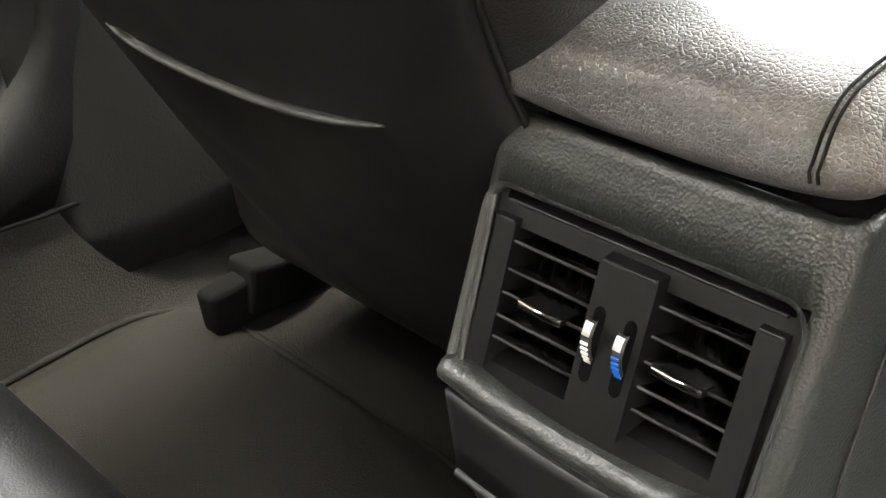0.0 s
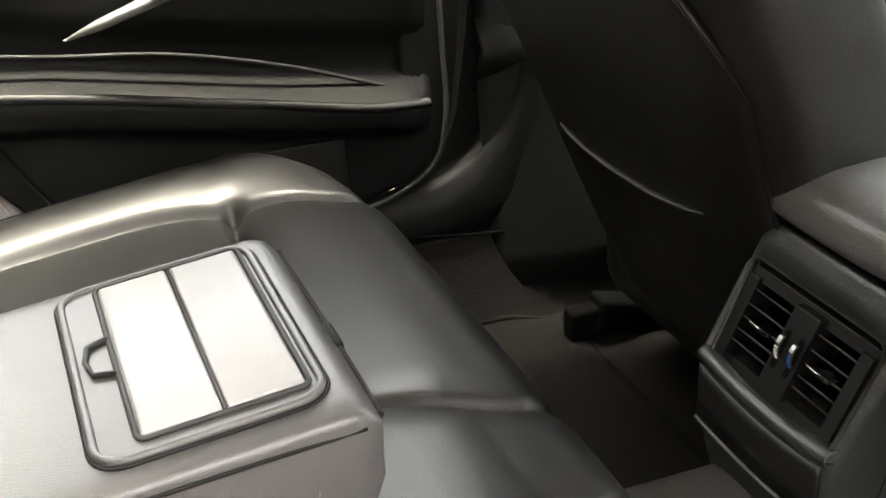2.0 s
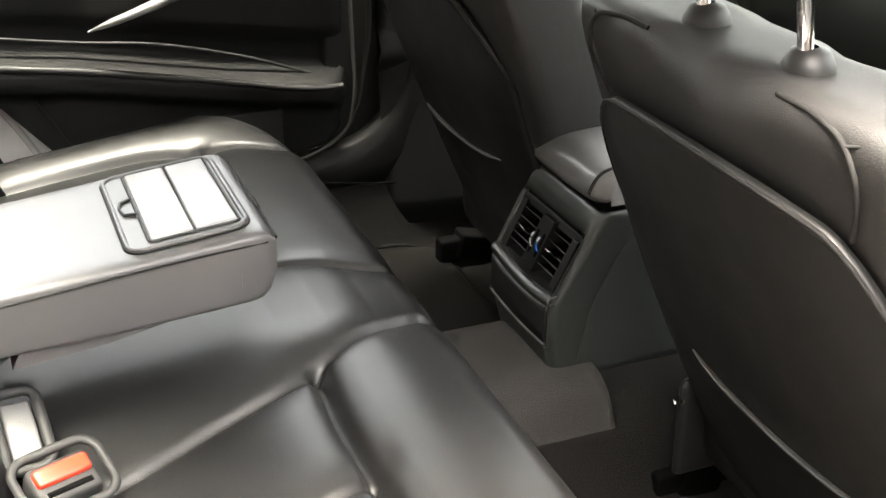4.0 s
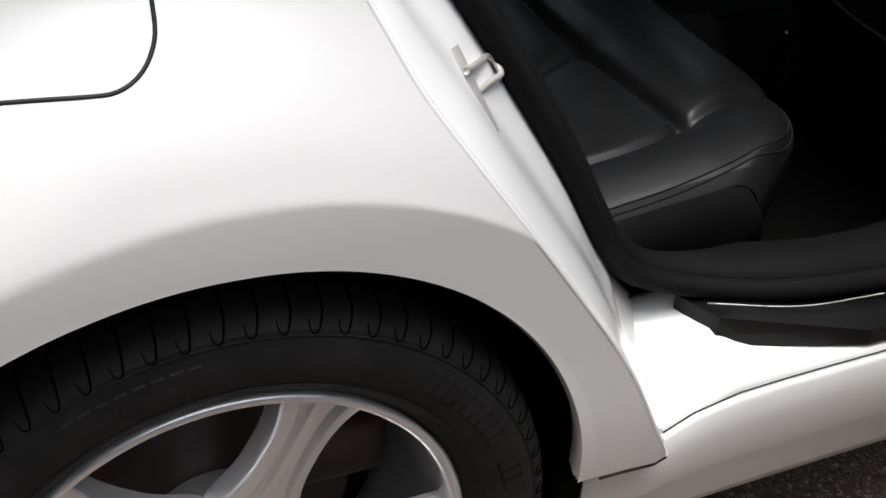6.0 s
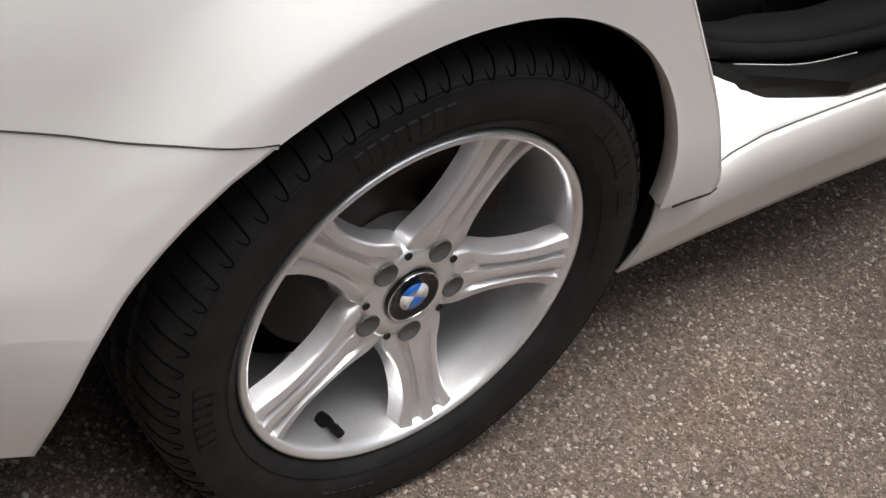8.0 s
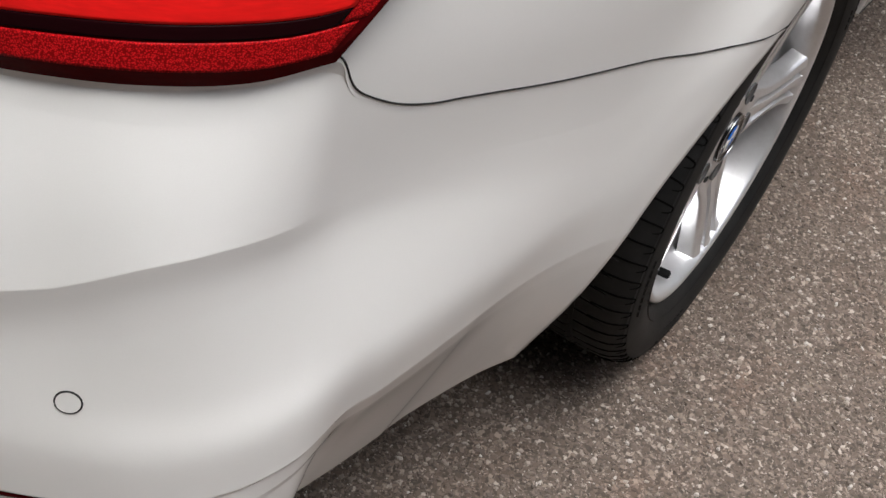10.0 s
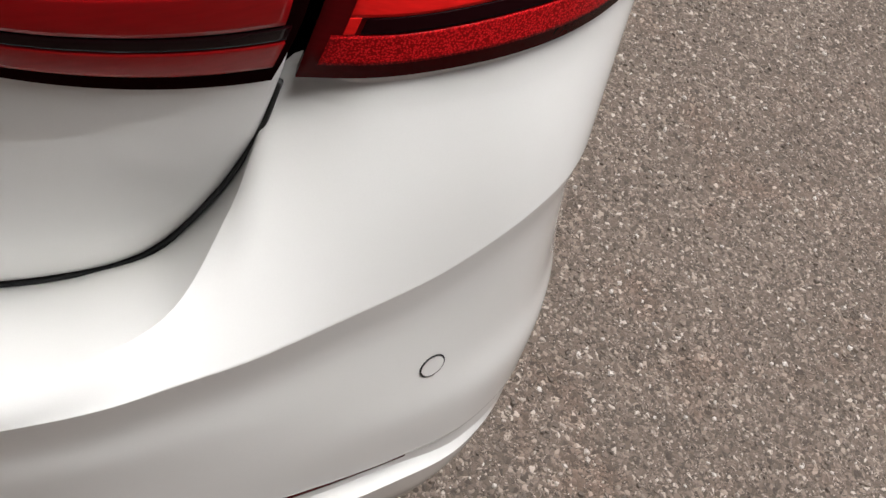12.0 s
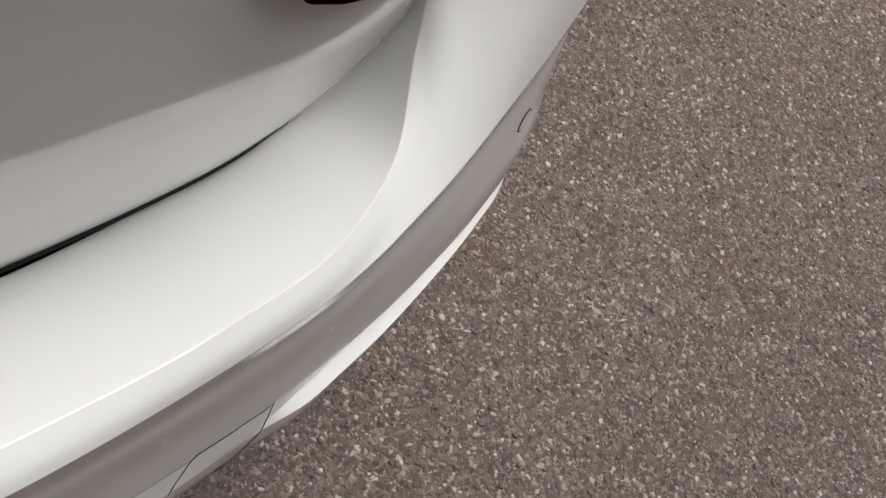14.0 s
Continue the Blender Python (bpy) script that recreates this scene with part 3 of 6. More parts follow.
BUMPER = bumper_grid()
both = np.concatenate([BUMPER, (BUMPER * (1, -1, 1))[::-1][1:]], 0)
bumper = part("rear_bumper", outward(sheet(both), ref=(0.5, 0, 0.5)), PAINT, car, "glossy white rear bumper with a folded crease", thick=0.004)
corner_rows = slice(len(SECTIONS) - 10, len(SECTIONS) - 3)
for s in (1, -1):
    line = (BUMPER[:, 10][BUMPER[:, 10, 0] > -0.752] + (0, -0.0003, 0.0007)) * (1, s, 1)
    part("bumper_seam", tube(line, 0.0008, 6), SEAM, bumper, "dark gap between bumper and wing")
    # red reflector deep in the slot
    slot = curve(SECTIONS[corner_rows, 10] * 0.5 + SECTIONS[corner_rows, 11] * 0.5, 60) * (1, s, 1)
    # black tube that paints the shade inside the slot
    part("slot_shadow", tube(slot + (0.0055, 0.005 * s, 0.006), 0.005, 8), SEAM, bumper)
    part("reflector", tube(slot[10:44] + (0.0005, 0.0005 * s, 0.006), 0.005, 8), LAMP_DARK, bumper, "narrow dark red reflector strip")


def disc_on(centre, normal, r, lift, n=40, ring=None):
    q = Vector(normal).to_track_quat("Z", "Y").to_matrix()
    a = np.linspace(0, 2 * np.pi, n, endpoint=False)
    pts = np.array([centre + np.array(q @ Vector((r * math.cos(t), r * math.sin(t), lift))) for t in a])
    return tube(pts, ring, 6, True) if ring else (np.vstack([pts, [centre + np.array(normal) * lift]]), [(i, (i + 1) % n, n) for i in range(n)])


def on_bumper(y, z):
    """Place and normal of the bumper's rear at a height."""
    last = BUMPER.shape[0] - 1
    near = np.abs(BUMPER[..., 1] - y) * 1 + np.abs(BUMPER[..., 2] - z) + (BUMPER[..., 0] > -0.7) * 9
    i, j = np.unravel_index(near.argmin(), near.shape)
    n = np.cross(BUMPER[min(i + 1, last), j] - BUMPER[i - 1, j], BUMPER[i, min(j + 1, BUMPER.shape[1] - 1)] - BUMPER[i, j - 1])
    n /= np.linalg.norm(n)
    return BUMPER[i, j], n * np.sign(n @ (BUMPER[i, j] - (0, 0, 0.5)))


for y, z in ((-0.690, 0.527),):
    p, n = on_bumper(y, z)
    for s in (1, -1):
        ps, ns = p * (1, s, 1), n * (1, s, 1)
        sensor = part("parking_sensor", outward(disc_on(ps, ns, 0.0090, 0.0010), way=ns), PAINT, bumper, "round painted parking sensor")
        part("sensor_gap", disc_on(ps, ns, 0.0097, 0.0002, ring=0.0008), SEAM, bumper)
# towing eye cover: thin seam in the shape of a skewed square
for corners, wide in (([(-1.036, -0.458, 0.430), (-1.042, -0.449, 0.390), (-1.05, -0.427, 0.34)], 0.0004), ([(-1.036, -0.458, 0.4305), (-1.058, -0.391, 0.437), (-1.064, -0.373, 0.396)], 0.0004)):
    corners = np.array(corners)
    rim = np.concatenate([a + (b - a) * np.linspace(0, 1, 14)[:-1, None] for a, b in zip(corners[:-1], corners[1:])])
    for n, p in enumerate(rim):
        q, nn = on_bumper(p[1], p[2])
        rim[n] = p - nn * ((p - q) @ nn) + nn * 0.0002
    part("towing_cover_seam", tube(rim, wide, 6), SEAM, bumper, "thin seam of the towing eye cover")
# scuffs on the corner
for dy in (0.0, 0.014):
    a, b = np.array([-0.778 + dy, float(side_y(-0.778 + dy, 0.622)) - 0.0006, 0.622]), np.array([-0.784 + dy, float(side_y(-0.784 + dy, 0.607)) - 0.0006, 0.607])
    part("scuff_mark", tube(np.stack([a, (a + b) / 2, b]), 0.0009, 5), RUBBER, bumper, "short black scuff")

# ---- boot lid ----
GAP_Y = [0.0, 0.15, 0.28, 0.38, 0.443, 0.474, 0.490, 0.506, 0.517, 0.524, 0.531, 0.540, 0.545, 0.548, 0.5515, 0.553]
GAP_Z = [0.555, 0.557, 0.561, 0.567, 0.571, 0.5745, 0.581, 0.596, 0.617, 0.637, 0.655, 0.683, 0.705, 0.735, 0.85, 0.95]


def lid_x(y, z):
    y, z = np.asarray(y, float), np.asarray(z, float)
    return -1.010 + 0.295 * y**2 + (0.034 - 0.012 * np.clip((0.745 - z) / 0.09, 0, 1)) * np.clip((np.abs(y) - 0.40) / 0.146, 0, 1.2) ** 2 - 0.012 * np.sin(np.clip((z - 0.57) / 0.4, 0, 1) * np.pi) + np.clip((z - 0.80) / 0.25, 0, 1) ** 2 * -0.03 + 0.021 * np.clip((0.76 - z) / 0.15, 0, 1) + 0.2 * np.clip(0.042 - (z - np.interp(np.abs(y), GAP_Y, GAP_Z)), 0, 0.042)


GAP = curve(list(zip(GAP_Y, GAP_Z)), 300)
gap_way = np.gradient(GAP, axis=0)
gap_way /= np.linalg.norm(gap_way, axis=1)[:, None]
LID_EDGE = GAP + np.stack([-gap_way[:, 1], gap_way[:, 0]], -1) * 0.0025


def lid_grid():
    u = np.sin(np.linspace(-np.pi / 2, np.pi / 2, 121))
    y = u * float(LID_EDGE[:, 0].max() - 0.0005)
    z0 = np.interp(np.abs(y), LID_EDGE[:, 0], LID_EDGE[:, 1])
    k = np.r_[0, 0.004, 0.012, 0.03, np.linspace(0.06, 1, 26)]
    z = z0[:, None] + (1.0 - z0)[:, None] * k
    yy = np.broadcast_to(y[:, None], z.shape)
    roll = np.array([0.006, 0.002, 0.0005] + [0] * (len(k) - 3))
    x = lid_x(yy, z) + roll
    g = np.stack([x, yy, z], -1)
    deck = [np.stack([np.full(121, 0) + xx + 0.06 * y**2, y * (0.98 + 0.12 * (xx + 1.0)), np.full(121, zz)], -1) for xx, zz in ((-1.0, 1.03), (-0.97, 1.05), (-0.85, 1.062), (-0.65, 1.075), (-0.46, 1.085))]
    return np.concatenate([g, np.stack(deck, 1)], 1)


lid = part("boot_lid", outward(sheet(lid_grid()), ref=(-0.3, 0, 0.4)), PAINT, car, "white boot lid with a rolled lower edge", thick=0.004)
gap = np.array([(float(lid_x(y, z)) + 0.034, y * 0.968, z + 0.010) for y, z in zip(GAP_Y, GAP_Z)])
gap = np.concatenate([gap[::-1] * (1, -1, 1), gap[1:]])
part("boot_lid_gap", tube(curve(gap, 120), 0.022, 10), SEAM, car, "dark shut line below the boot lid")

# added strip under the lid's edge, draws an even dark shut line
strip = LID_EDGE[(LID_EDGE[:, 1] < 0.752)]
strip = np.stack([lid_x(strip[:, 0], strip[:, 1]) + 0.0014, strip[:, 0] * 1.002, strip[:, 1] - 0.0016], -1)
strip = np.concatenate([strip[::-1] * (1, -1, 1), strip[1:]])
part("shut_line_strip", tube(strip, 0.0019, 6), SEAM, lid, "thin black strip added to draw the shut line below the boot lid")

# ---- tail lamps ----
LAMP_LOW = (-0.005, -0.004, -0.002) + curve([(-0.748, -0.768, 0.786), (-0.790, -0.742, 0.779), (-0.841, -0.695, 0.778), (-0.874, -0.640, 0.774), (-0.888, -0.590, 0.765), (-0.886, -0.551, 0.753)], 50)
LAMP_TOP = curve([(-0.575, -0.790, 0.950), (-0.66, -0.772, 0.952), (-0.745, -0.722, 0.950), (-0.805, -0.655, 0.945), (-0.84, -0.600, 0.938), (-0.852, -0.551, 0.93)], 50)


def lamp_band(low, top, a, b, u0, u1, lift, n=40):
    out = []
    for k in np.linspace(a, b, 10):
        row = low + (top - low) * k
        push = np.sin(k * np.pi) * 0.012
        c = row - np.array([-0.45, 0, 0])
        c[:, 2] = 0
        c /= np.linalg.norm(c, axis=1)[:, None]
        i = np.linspace(u0 * (len(row) - 1), u1 * (len(row) - 1), n)
        pts = row + c * (push + lift)
        out.append(np.stack([np.interp(i, np.arange(len(row)), pts[:, d]) for d in range(3)], -1))
    return outward(sheet(np.stack(out, 1)), ref=(-0.4, 0, 0.8))


LAMP_V = np.linspace(0, 1, 40)
low_y = np.interp(LAMP_V, [0, 0.72, 0.86, 0.95, 1], [-0.542, -0.405, -0.380, -0.368, -0.358])
low_z = np.interp(LAMP_V, [0, 0.72, 0.86, 0.95, 1], [0.761, 0.803, 0.815, 0.829, 0.850])
LID_LOW = np.stack([lid_x(low_y, low_z) - 0.003, low_y, low_z], -1)
top_y, top_z = np.linspace(-0.540, -0.335, 40), np.full(40, 0.918)
LID_TOP = np.stack([lid_x(top_y, top_z) - 0.003, top_y, top_z], -1)
for s in (1, -1):
    flip = (lambda vf: vf) if s == 1 else (lambda vf: outward(mirrored(vf), ref=(-0.4, 0, 0.8)))
    part("lamp_recess", block(-0.85, -0.60, min(s * -0.50, s * -0.66), max(s * -0.50, s * -0.66), 0.735, 0.95, 0.01), VOID, car, "black lamp recess")
    lamp = part("tail_lamp", flip(lamp_band(LAMP_LOW, LAMP_TOP, 0, 1, 0, 1, 0.0)), LAMP_DARK, car, "dark red wraparound tail lamp", thick=0.01)
    for a, b, u0, u1, mt, words in ((0.06, 0.17, 0.05, 0.975, LAMP_DOTS, "dotted red lens band"), (0.18, 0.235, 0.10, 0.925, LAMP_BLACK, "dark lens divider"), (0.24, 0.36, 0.10, 0.955, LAMP_BRIGHT, "bright red light bar"), (0.175, 0.24, 0.935, 0.955, LAMP_BRIGHT, "bright end of the light bar"), (0.38, 0.60, 0.06, 0.975, LAMP_RED, "red lens band"), (0.62, 0.92, 0.06, 0.975, LAMP_DOTS, "dotted red lens band")):
        part("lens_band", flip(lamp_band(LAMP_LOW, LAMP_TOP, a, b, u0, u1, 0.002)), mt, lamp, words, thick=0.0015)
    part("lens_end", flip(lamp_band(LAMP_LOW, LAMP_TOP, 0.18, 0.37, 0.035, 0.095, 0.0018)), LAMP_DOTS, lamp, "dotted red lens end", thick=0.0012)
    inner = part("lid_tail_lamp", flip(lamp_band(LID_LOW, LID_TOP, 0, 1, 0, 1, 0.0)), LAMP_EDGE, car, "dark red tail lamp on the boot lid", thick=0.008)
    for a, b, u0, u1, mt in ((0.10, 0.24, 0.03, 0.97, LAMP_RED), (0.255, 0.32, 0.03, 0.97, LAMP_BLACK), (0.335, 0.52, 0.05, 0.97, LAMP_RED), (0.525, 0.58, 0.06, 0.97, LAMP_BRIGHT), (0.595, 0.94, 0.05, 0.97, LAMP_DARK)):
        part("lens_band", flip(lamp_band(LID_LOW, LID_TOP, a, b, u0, u1, 0.0016)), mt, inner, thick=0.0012)

# ---- door frame, sill and side skirt ----
SEAL_PATH = [(0.03, -0.70, 1.10), (0.075, -0.745, 1.03), (0.118, -0.775, 0.972), (0.172, -0.783, 0.91), (0.224, -0.785, 0.842), (0.28, -0.785, 0.757), (0.347, -0.783, 0.652), (0.396, -0.777, 0.565), (0.43, -0.766, 0.512), (0.475, -0.756, 0.474), (0.54, -0.764, 0.452), (0.64, -0.795, 0.446), (0.75, -0.810, 0.445), (0.87, -0.812, 0.448), (0.945, -0.802, 0.464), (0.987, -0.790, 0.508), (1.008, -0.780, 0.60), (1.018, -0.765, 0.78), (1.018, -0.735, 0.98), (0.985, -0.665, 1.20), (0.86, -0.62, 1.30), (0.60, -0.595, 1.345), (0.32, -0.60, 1.32), (0.12, -0.635, 1.22)]


def jamb():
    edge = curve([(x, float(side_y(x, z)), z) for x, z in DOOR_EDGE], 90)
    inner = curve([(0.440, -0.752, 0.495)] + [SEAL_PATH[i] for i in (8, 7, 6, 5, 4, 3, 2, 1)], 90)
    inner[0] = (0.475, -0.752, 0.455)
    rows = []
    for k, dy in ((0.0, 0.0), (0.10, -0.002), (0.30, -0.004), (0.42, 0.004), (0.50, 0.016), (0.62, 0.018), (0.85, 0.008), (1.0, 0.006)):
        rows.append(edge + (inner - edge) * k + np.array([0.0, dy, 0.0]))
    return np.stack(rows, 1)


def sill():
    xs = np.linspace(0.452, 1.02, 60)
    seam_z = np.interp(xs, [0.452, 0.50, 0.556, 0.62, 0.714, 0.85, 1.02], [0.350, 0.374, 0.387, 0.391, 0.394, 0.398, 0.402])
    drop = np.clip((xs - 0.452) / 0.10, 0, 1)
    rows = []
    for y, zf, fall in ((-0.728, 0.440, 0), (-0.745, 0.432, 0), (-0.800, 0.428, 0.004), (-0.812, 0.420, 0.01), (-0.822, 0.408, 0.012), (-0.842, 0.402, 0.012), (-0.854, 0.40, 0.006)):
        rows.append(np.stack([xs, np.full(60, y) - 0.004 * (1 - drop), np.maximum(zf - (1 - drop) * (0.045 + fall) * (-y - 0.70) / 0.15, seam_z + 0.004)], -1))
    rows.append(np.stack([xs, np.full(60, -0.862), seam_z + 0.002], -1))
    rows.append(np.stack([xs, np.full(60, -0.863), seam_z - 0.012], -1))
    return np.stack(rows, 1)


def skirt(x0, x1, n=90):
    xs = np.linspace(x0, x1, n)
    seam_z = np.interp(xs, [0.372, 0.452, 0.50, 0.556, 0.62, 0.714, 0.85, 1.02, 2.4], [0.343, 0.347, 0.371, 0.384, 0.388, 0.391, 0.395, 0.399, 0.40])
    low = np.interp(xs, [0.37, 0.545, 0.816, 2.4], [0.193, 0.205, 0.215, 0.22])
    rows = [np.stack([xs, np.full(n, -0.842), seam_z - 0.0015], -1)]
    for k, y in ((0.0, -0.866), (0.04, -0.8695), (0.25, -0.871), (0.5, -0.868), (0.56, -0.865), (0.9, -0.849), (0.97, -0.846)):
        rows.append(np.stack([xs, np.full(n, y), seam_z - 0.001 + (low - seam_z) * k], -1))
    rows += [np.stack([xs, np.full(n, -0.835), low], -1), np.stack([xs, np.full(n, -0.70), low + 0.02], -1)]
    return np.stack(rows, 1)


for s in (1, -1):
    flip = (lambda vf: vf) if s == 1 else mirrored
    part("door_jamb", flip(outward(sheet(jamb()), way=(0.5, -1, 0.2))), PAINT, car, "white painted door jamb", thick=0.003)
    part("sill", flip(outward(sheet(sill()), way=(0, -0.6, 1))), PAINT, car, "white painted door sill", thick=0.003)
    sk = part("side_skirt", flip(outward(sheet(skirt(0.372, 2.42)), way=(0, -1, 0))), PAINT, car, "white side skirt", thick=0.004)
    seam_x = np.linspace(0.374, 0.454, 20)
    part("skirt_seam", flip(tube(np.stack([seam_x, side_y(seam_x, 0.346 + 0 * seam_x) + 0.0004, 0.3445 + 0.05 * (seam_x - 0.374)], -1), 0.0015, 6)), SEAM, sk, "dark gap above the side skirt")
    sill_x = np.linspace(0.454, 1.0, 60)
    part("skirt_seam", flip(tube(np.stack([sill_x, np.full(60, -0.8645), np.interp(sill_x, [0.452, 0.50, 0.556, 0.62, 0.714, 0.85, 1.02], [0.349, 0.373, 0.386, 0.390, 0.393, 0.397, 0.401])], -1), 0.0009, 6)), SEAM, sk)
    endcap = skirt(0.372, 0.376, 3)[1]
    part("skirt_end", flip(outward((np.vstack([endcap, [(0.372, -0.78, 0.34)]]), [tuple(range(len(endcap) + 1))]), way=(-1, 0, 0))), TRIM, sk, "grey end of the side skirt", smooth=False, thick=0.002)
    loop = curve(SEAL_PATH + [SEAL_PATH[0]], 240)[:-1]
    way = np.roll(loop, -1, 0) - np.roll(loop, 1, 0)
    inside = np.stack([-way[:, 2], 0 * way[:, 0], way[:, 0]], -1)
    inside /= np.linalg.norm(inside, axis=1)[:, None]
    inside *= np.sign((inside * (np.array((0.55, 0, 0.85)) - loop)).sum(1).mean())
    band = np.stack([loop + inside * a + (0, b, 0) for a, b in ((0.010, 0.004), (0.018, 0.002), (0.024, 0.005), (0.030, 0.012), (0.033, 0.028), (0.034, 0.060))], 1)
    part("door_seal", flip(tube(loop + inside * 0.009, 0.0125, 12, True)), RUBBER, car, "black rubber door seal")
    part("seal_trim", flip(outward(sheet(band, True), way=(0, -1, 0))), RUBBER, car, "smooth black trim inside the door seal", thick=0.003)
    # tread plate on the sill
    plate = np.array([(0.530, -0.756), (0.553, -0.808), (0.575, -0.8165), (0.725, -0.8590), (0.845, -0.8600), (0.893, -0.822), (0.893, -0.80), (0.75, -0.80), (0.63, -0.785)])
    top = [(x, y, 0.446 - 0.022 * (y < -0.81)) for x, y in plate]
    low = [(x, y, 0.405) for x, y in plate]
    nn = len(plate)
    part("tread_plate", flip(outward((np.array(top + low), [tuple(range(nn))] + [(i, (i + 1) % nn, nn + (i + 1) % nn, nn + i) for i in range(nn)]), ref=(0.7, -0.79, 0.43))), VENT_BLACK, car, "black plastic tread plate on the sill", smooth=False)
    part("tread_plate_edge", flip(tube(curve([(0.555, -0.782, 0.4465), (0.65, -0.818, 0.446), (0.76, -0.829, 0.446)], 20), 0.0009, 6)), STEEL, car, "thin silver edge of the tread plate")
    # striker: thin plate and slim loop
    striker = part("door_striker", flip(moved(block(-0.0022, 0.0022, -0.007, 0.007, -0.040, 0.040, 0.0015), Matrix.Translation((0.2265, -0.8295, 0.7765)) @ Euler((0, radians(-34), radians(-52))).to_matrix().to_4x4())), STEEL, car, "steel door striker")
    hoop = curve([(0.219, -0.828, 0.795), (0.243, -0.805, 0.790), (0.257, -0.790, 0.785), (0.264, -0.788, 0.779), (0.266, -0.798, 0.773), (0.252, -0.808, 0.771), (0.233, -0.824, 0.771)], 30)
    part("striker_loop", flip(tube(hoop, 0.0032, 8)), STEEL, striker)


# ---- wheels ----
SPOKE0 = 67.0


def wheel_parts():
    c = (0, 0, AXLE_Z - 0.002)
    # rim: lip, well and barrel
    w = part("wheel", outward(lathe([(0.2205, -0.862), (0.2275, -0.872), (0.2290, -0.880), (0.2275, -0.8845), (0.2235, -0.8855), (0.2195, -0.8835), (0.2165, -0.879), (0.2145, -0.870), (0.2130, -0.855), (0.2085, -0.835), (0.2040, -0.80), (0.2030, -0.74), (0.2050, -0.70), (0.218, -0.69), (0.228, -0.688)], 160, c), ref=(0, -0.79, c[2] + 3)), ALLOY, car, "silver five-spoke alloy wheel with black tyre")
    # tyre with cut tread
    prof = np.array([(0.222, -0.866), (0.229, -0.877), (0.236, -0.886), (0.246, -0.893), (0.262, -0.899), (0.280, -0.9005), (0.296, -0.897), (0.3045, -0.8945), (0.306, -0.8925), (0.310, -0.889), (0.316, -0.880), (0.3195, -0.868), (0.3215, -0.852), (0.3225, -0.835), (0.317, -0.832), (0.317, -0.826), (0.3228, -0.823), (0.323, -0.80), (0.317, -0.797), (0.317, -0.79), (0.323, -0.787), (0.3225, -0.76), (0.3195, -0.72), (0.31, -0.695), (0.28, -0.683), (0.235, -0.69), (0.222, -0.70)])
    n = 1080
    a = np.linspace(0, 2 * np.pi, n, endpoint=False)
    r = np.broadcast_to(prof[:, 0], (n, len(prof))).copy()
    y = np.broadcast_to(prof[:, 1], (n, len(prof))).copy()
    cut = (np.arange(n) % 15 < 1)[:, None] & ((prof[:, 1] > -0.865) & (prof[:, 1] < -0.76) & (prof[:, 0] > 0.318))[None]
    r -= 0.003 * cut
    shift = np.clip((0.323 - r) * 4, 0, 0.05) * (prof[:, 0] > 0.30)
    g = np.stack([c[0] + r * np.cos(a[:, None] + shift), y, c[2] + r * np.sin(a[:, None] + shift)], -1)
    tyre = part("tyre", outward(sheet(g, True), ref=(0, -0.79, c[2])), TYRE, w, "black low-profile tyre with cut tread", sharp=35)
    # hooked cuts round the shoulder
    hooks = []
    for i in range(72):
        t = 2 * math.pi * i / 72
        path = curve([(0.3208, -0.852, 0.0), (0.3165, -0.8785, 0.004), (0.3105, -0.8885, 0.010), (0.3035, -0.8953, 0.020), (0.3015, -0.8960, 0.032), (0.3050, -0.8945, 0.043), (0.3105, -0.8885, 0.047)], 22)
        hooks.append(tube(np.stack([c[0] + path[:, 0] * np.cos(t + path[:, 2]), path[:, 1], c[2] + path[:, 0] * np.sin(t + path[:, 2])], -1), np.interp(np.linspace(0, 1, 22), [0, 0.5, 1], [0.0016, 0.0011, 0.0005]), 5))
    part("tread_relief", join(*hooks), VOID, tyre, "hooked tread cuts round the shoulder")
    for r0, dy in ((0.2475, 0.0008), (0.300, 0.0006)):
        part("sidewall_rib", lathe([(r0 - 0.001, -0.894 if r0 < 0.26 else -0.8955), (r0, -0.8955 if r0 < 0.26 else -0.8975), (r0 + 0.001, -0.894 if r0 < 0.26 else -0.895)], 180, c), TYRE, w)
    # raised lettering as plain bars
    for a0, count in ((52, 9), (20, 3), (196, 7), (118, 8), (262, 6)):
        for i in range(count):
            t0, t1 = math.radians(a0 - i * 3.0), math.radians(a0 - i * 3.0 - 2.1)
            ts = np.linspace(t0, t1, 4)
            bar = np.stack([np.stack([c[0] + rr * np.cos(ts), np.full(4, yy), c[2] + rr * np.sin(ts)], -1) for rr, yy in ((0.266, -0.8990), (0.267, -0.9008), (0.288, -0.9008), (0.289, -0.8985))], 1)
            part("sidewall_letter_bar", outward(sheet(bar), way=(0, -1, 0)), TYRE, w, smooth=False)
    # spokes
    rs = np.array([0.052, 0.066, 0.080, 0.092, 0.104, 0.120, 0.140, 0.162, 0.182, 0.198, 0.211, 0.2225])
    wide = np.array([0.031, 0.037, 0.0395, 0.0365, 0.032, 0.0285, 0.027, 0.027, 0.029, 0.033, 0.037, 0.042])
    face = np.array([-0.858, -0.859, -0.861, -0.863, -0.865, -0.8675, -0.870, -0.8725, -0.875, -0.877, -0.8795, -0.8825])
    back = np.array([-0.828, -0.826, -0.824, -0.822, -0.822, -0.823, -0.826, -0.830, -0.834, -0.838, -0.842, -0.846])
    groove = np.interp(rs, [0.075, 0.105, 0.20, 0.213, 0.2225], [0, 1.0, 1.5, 1.2, 0.2])
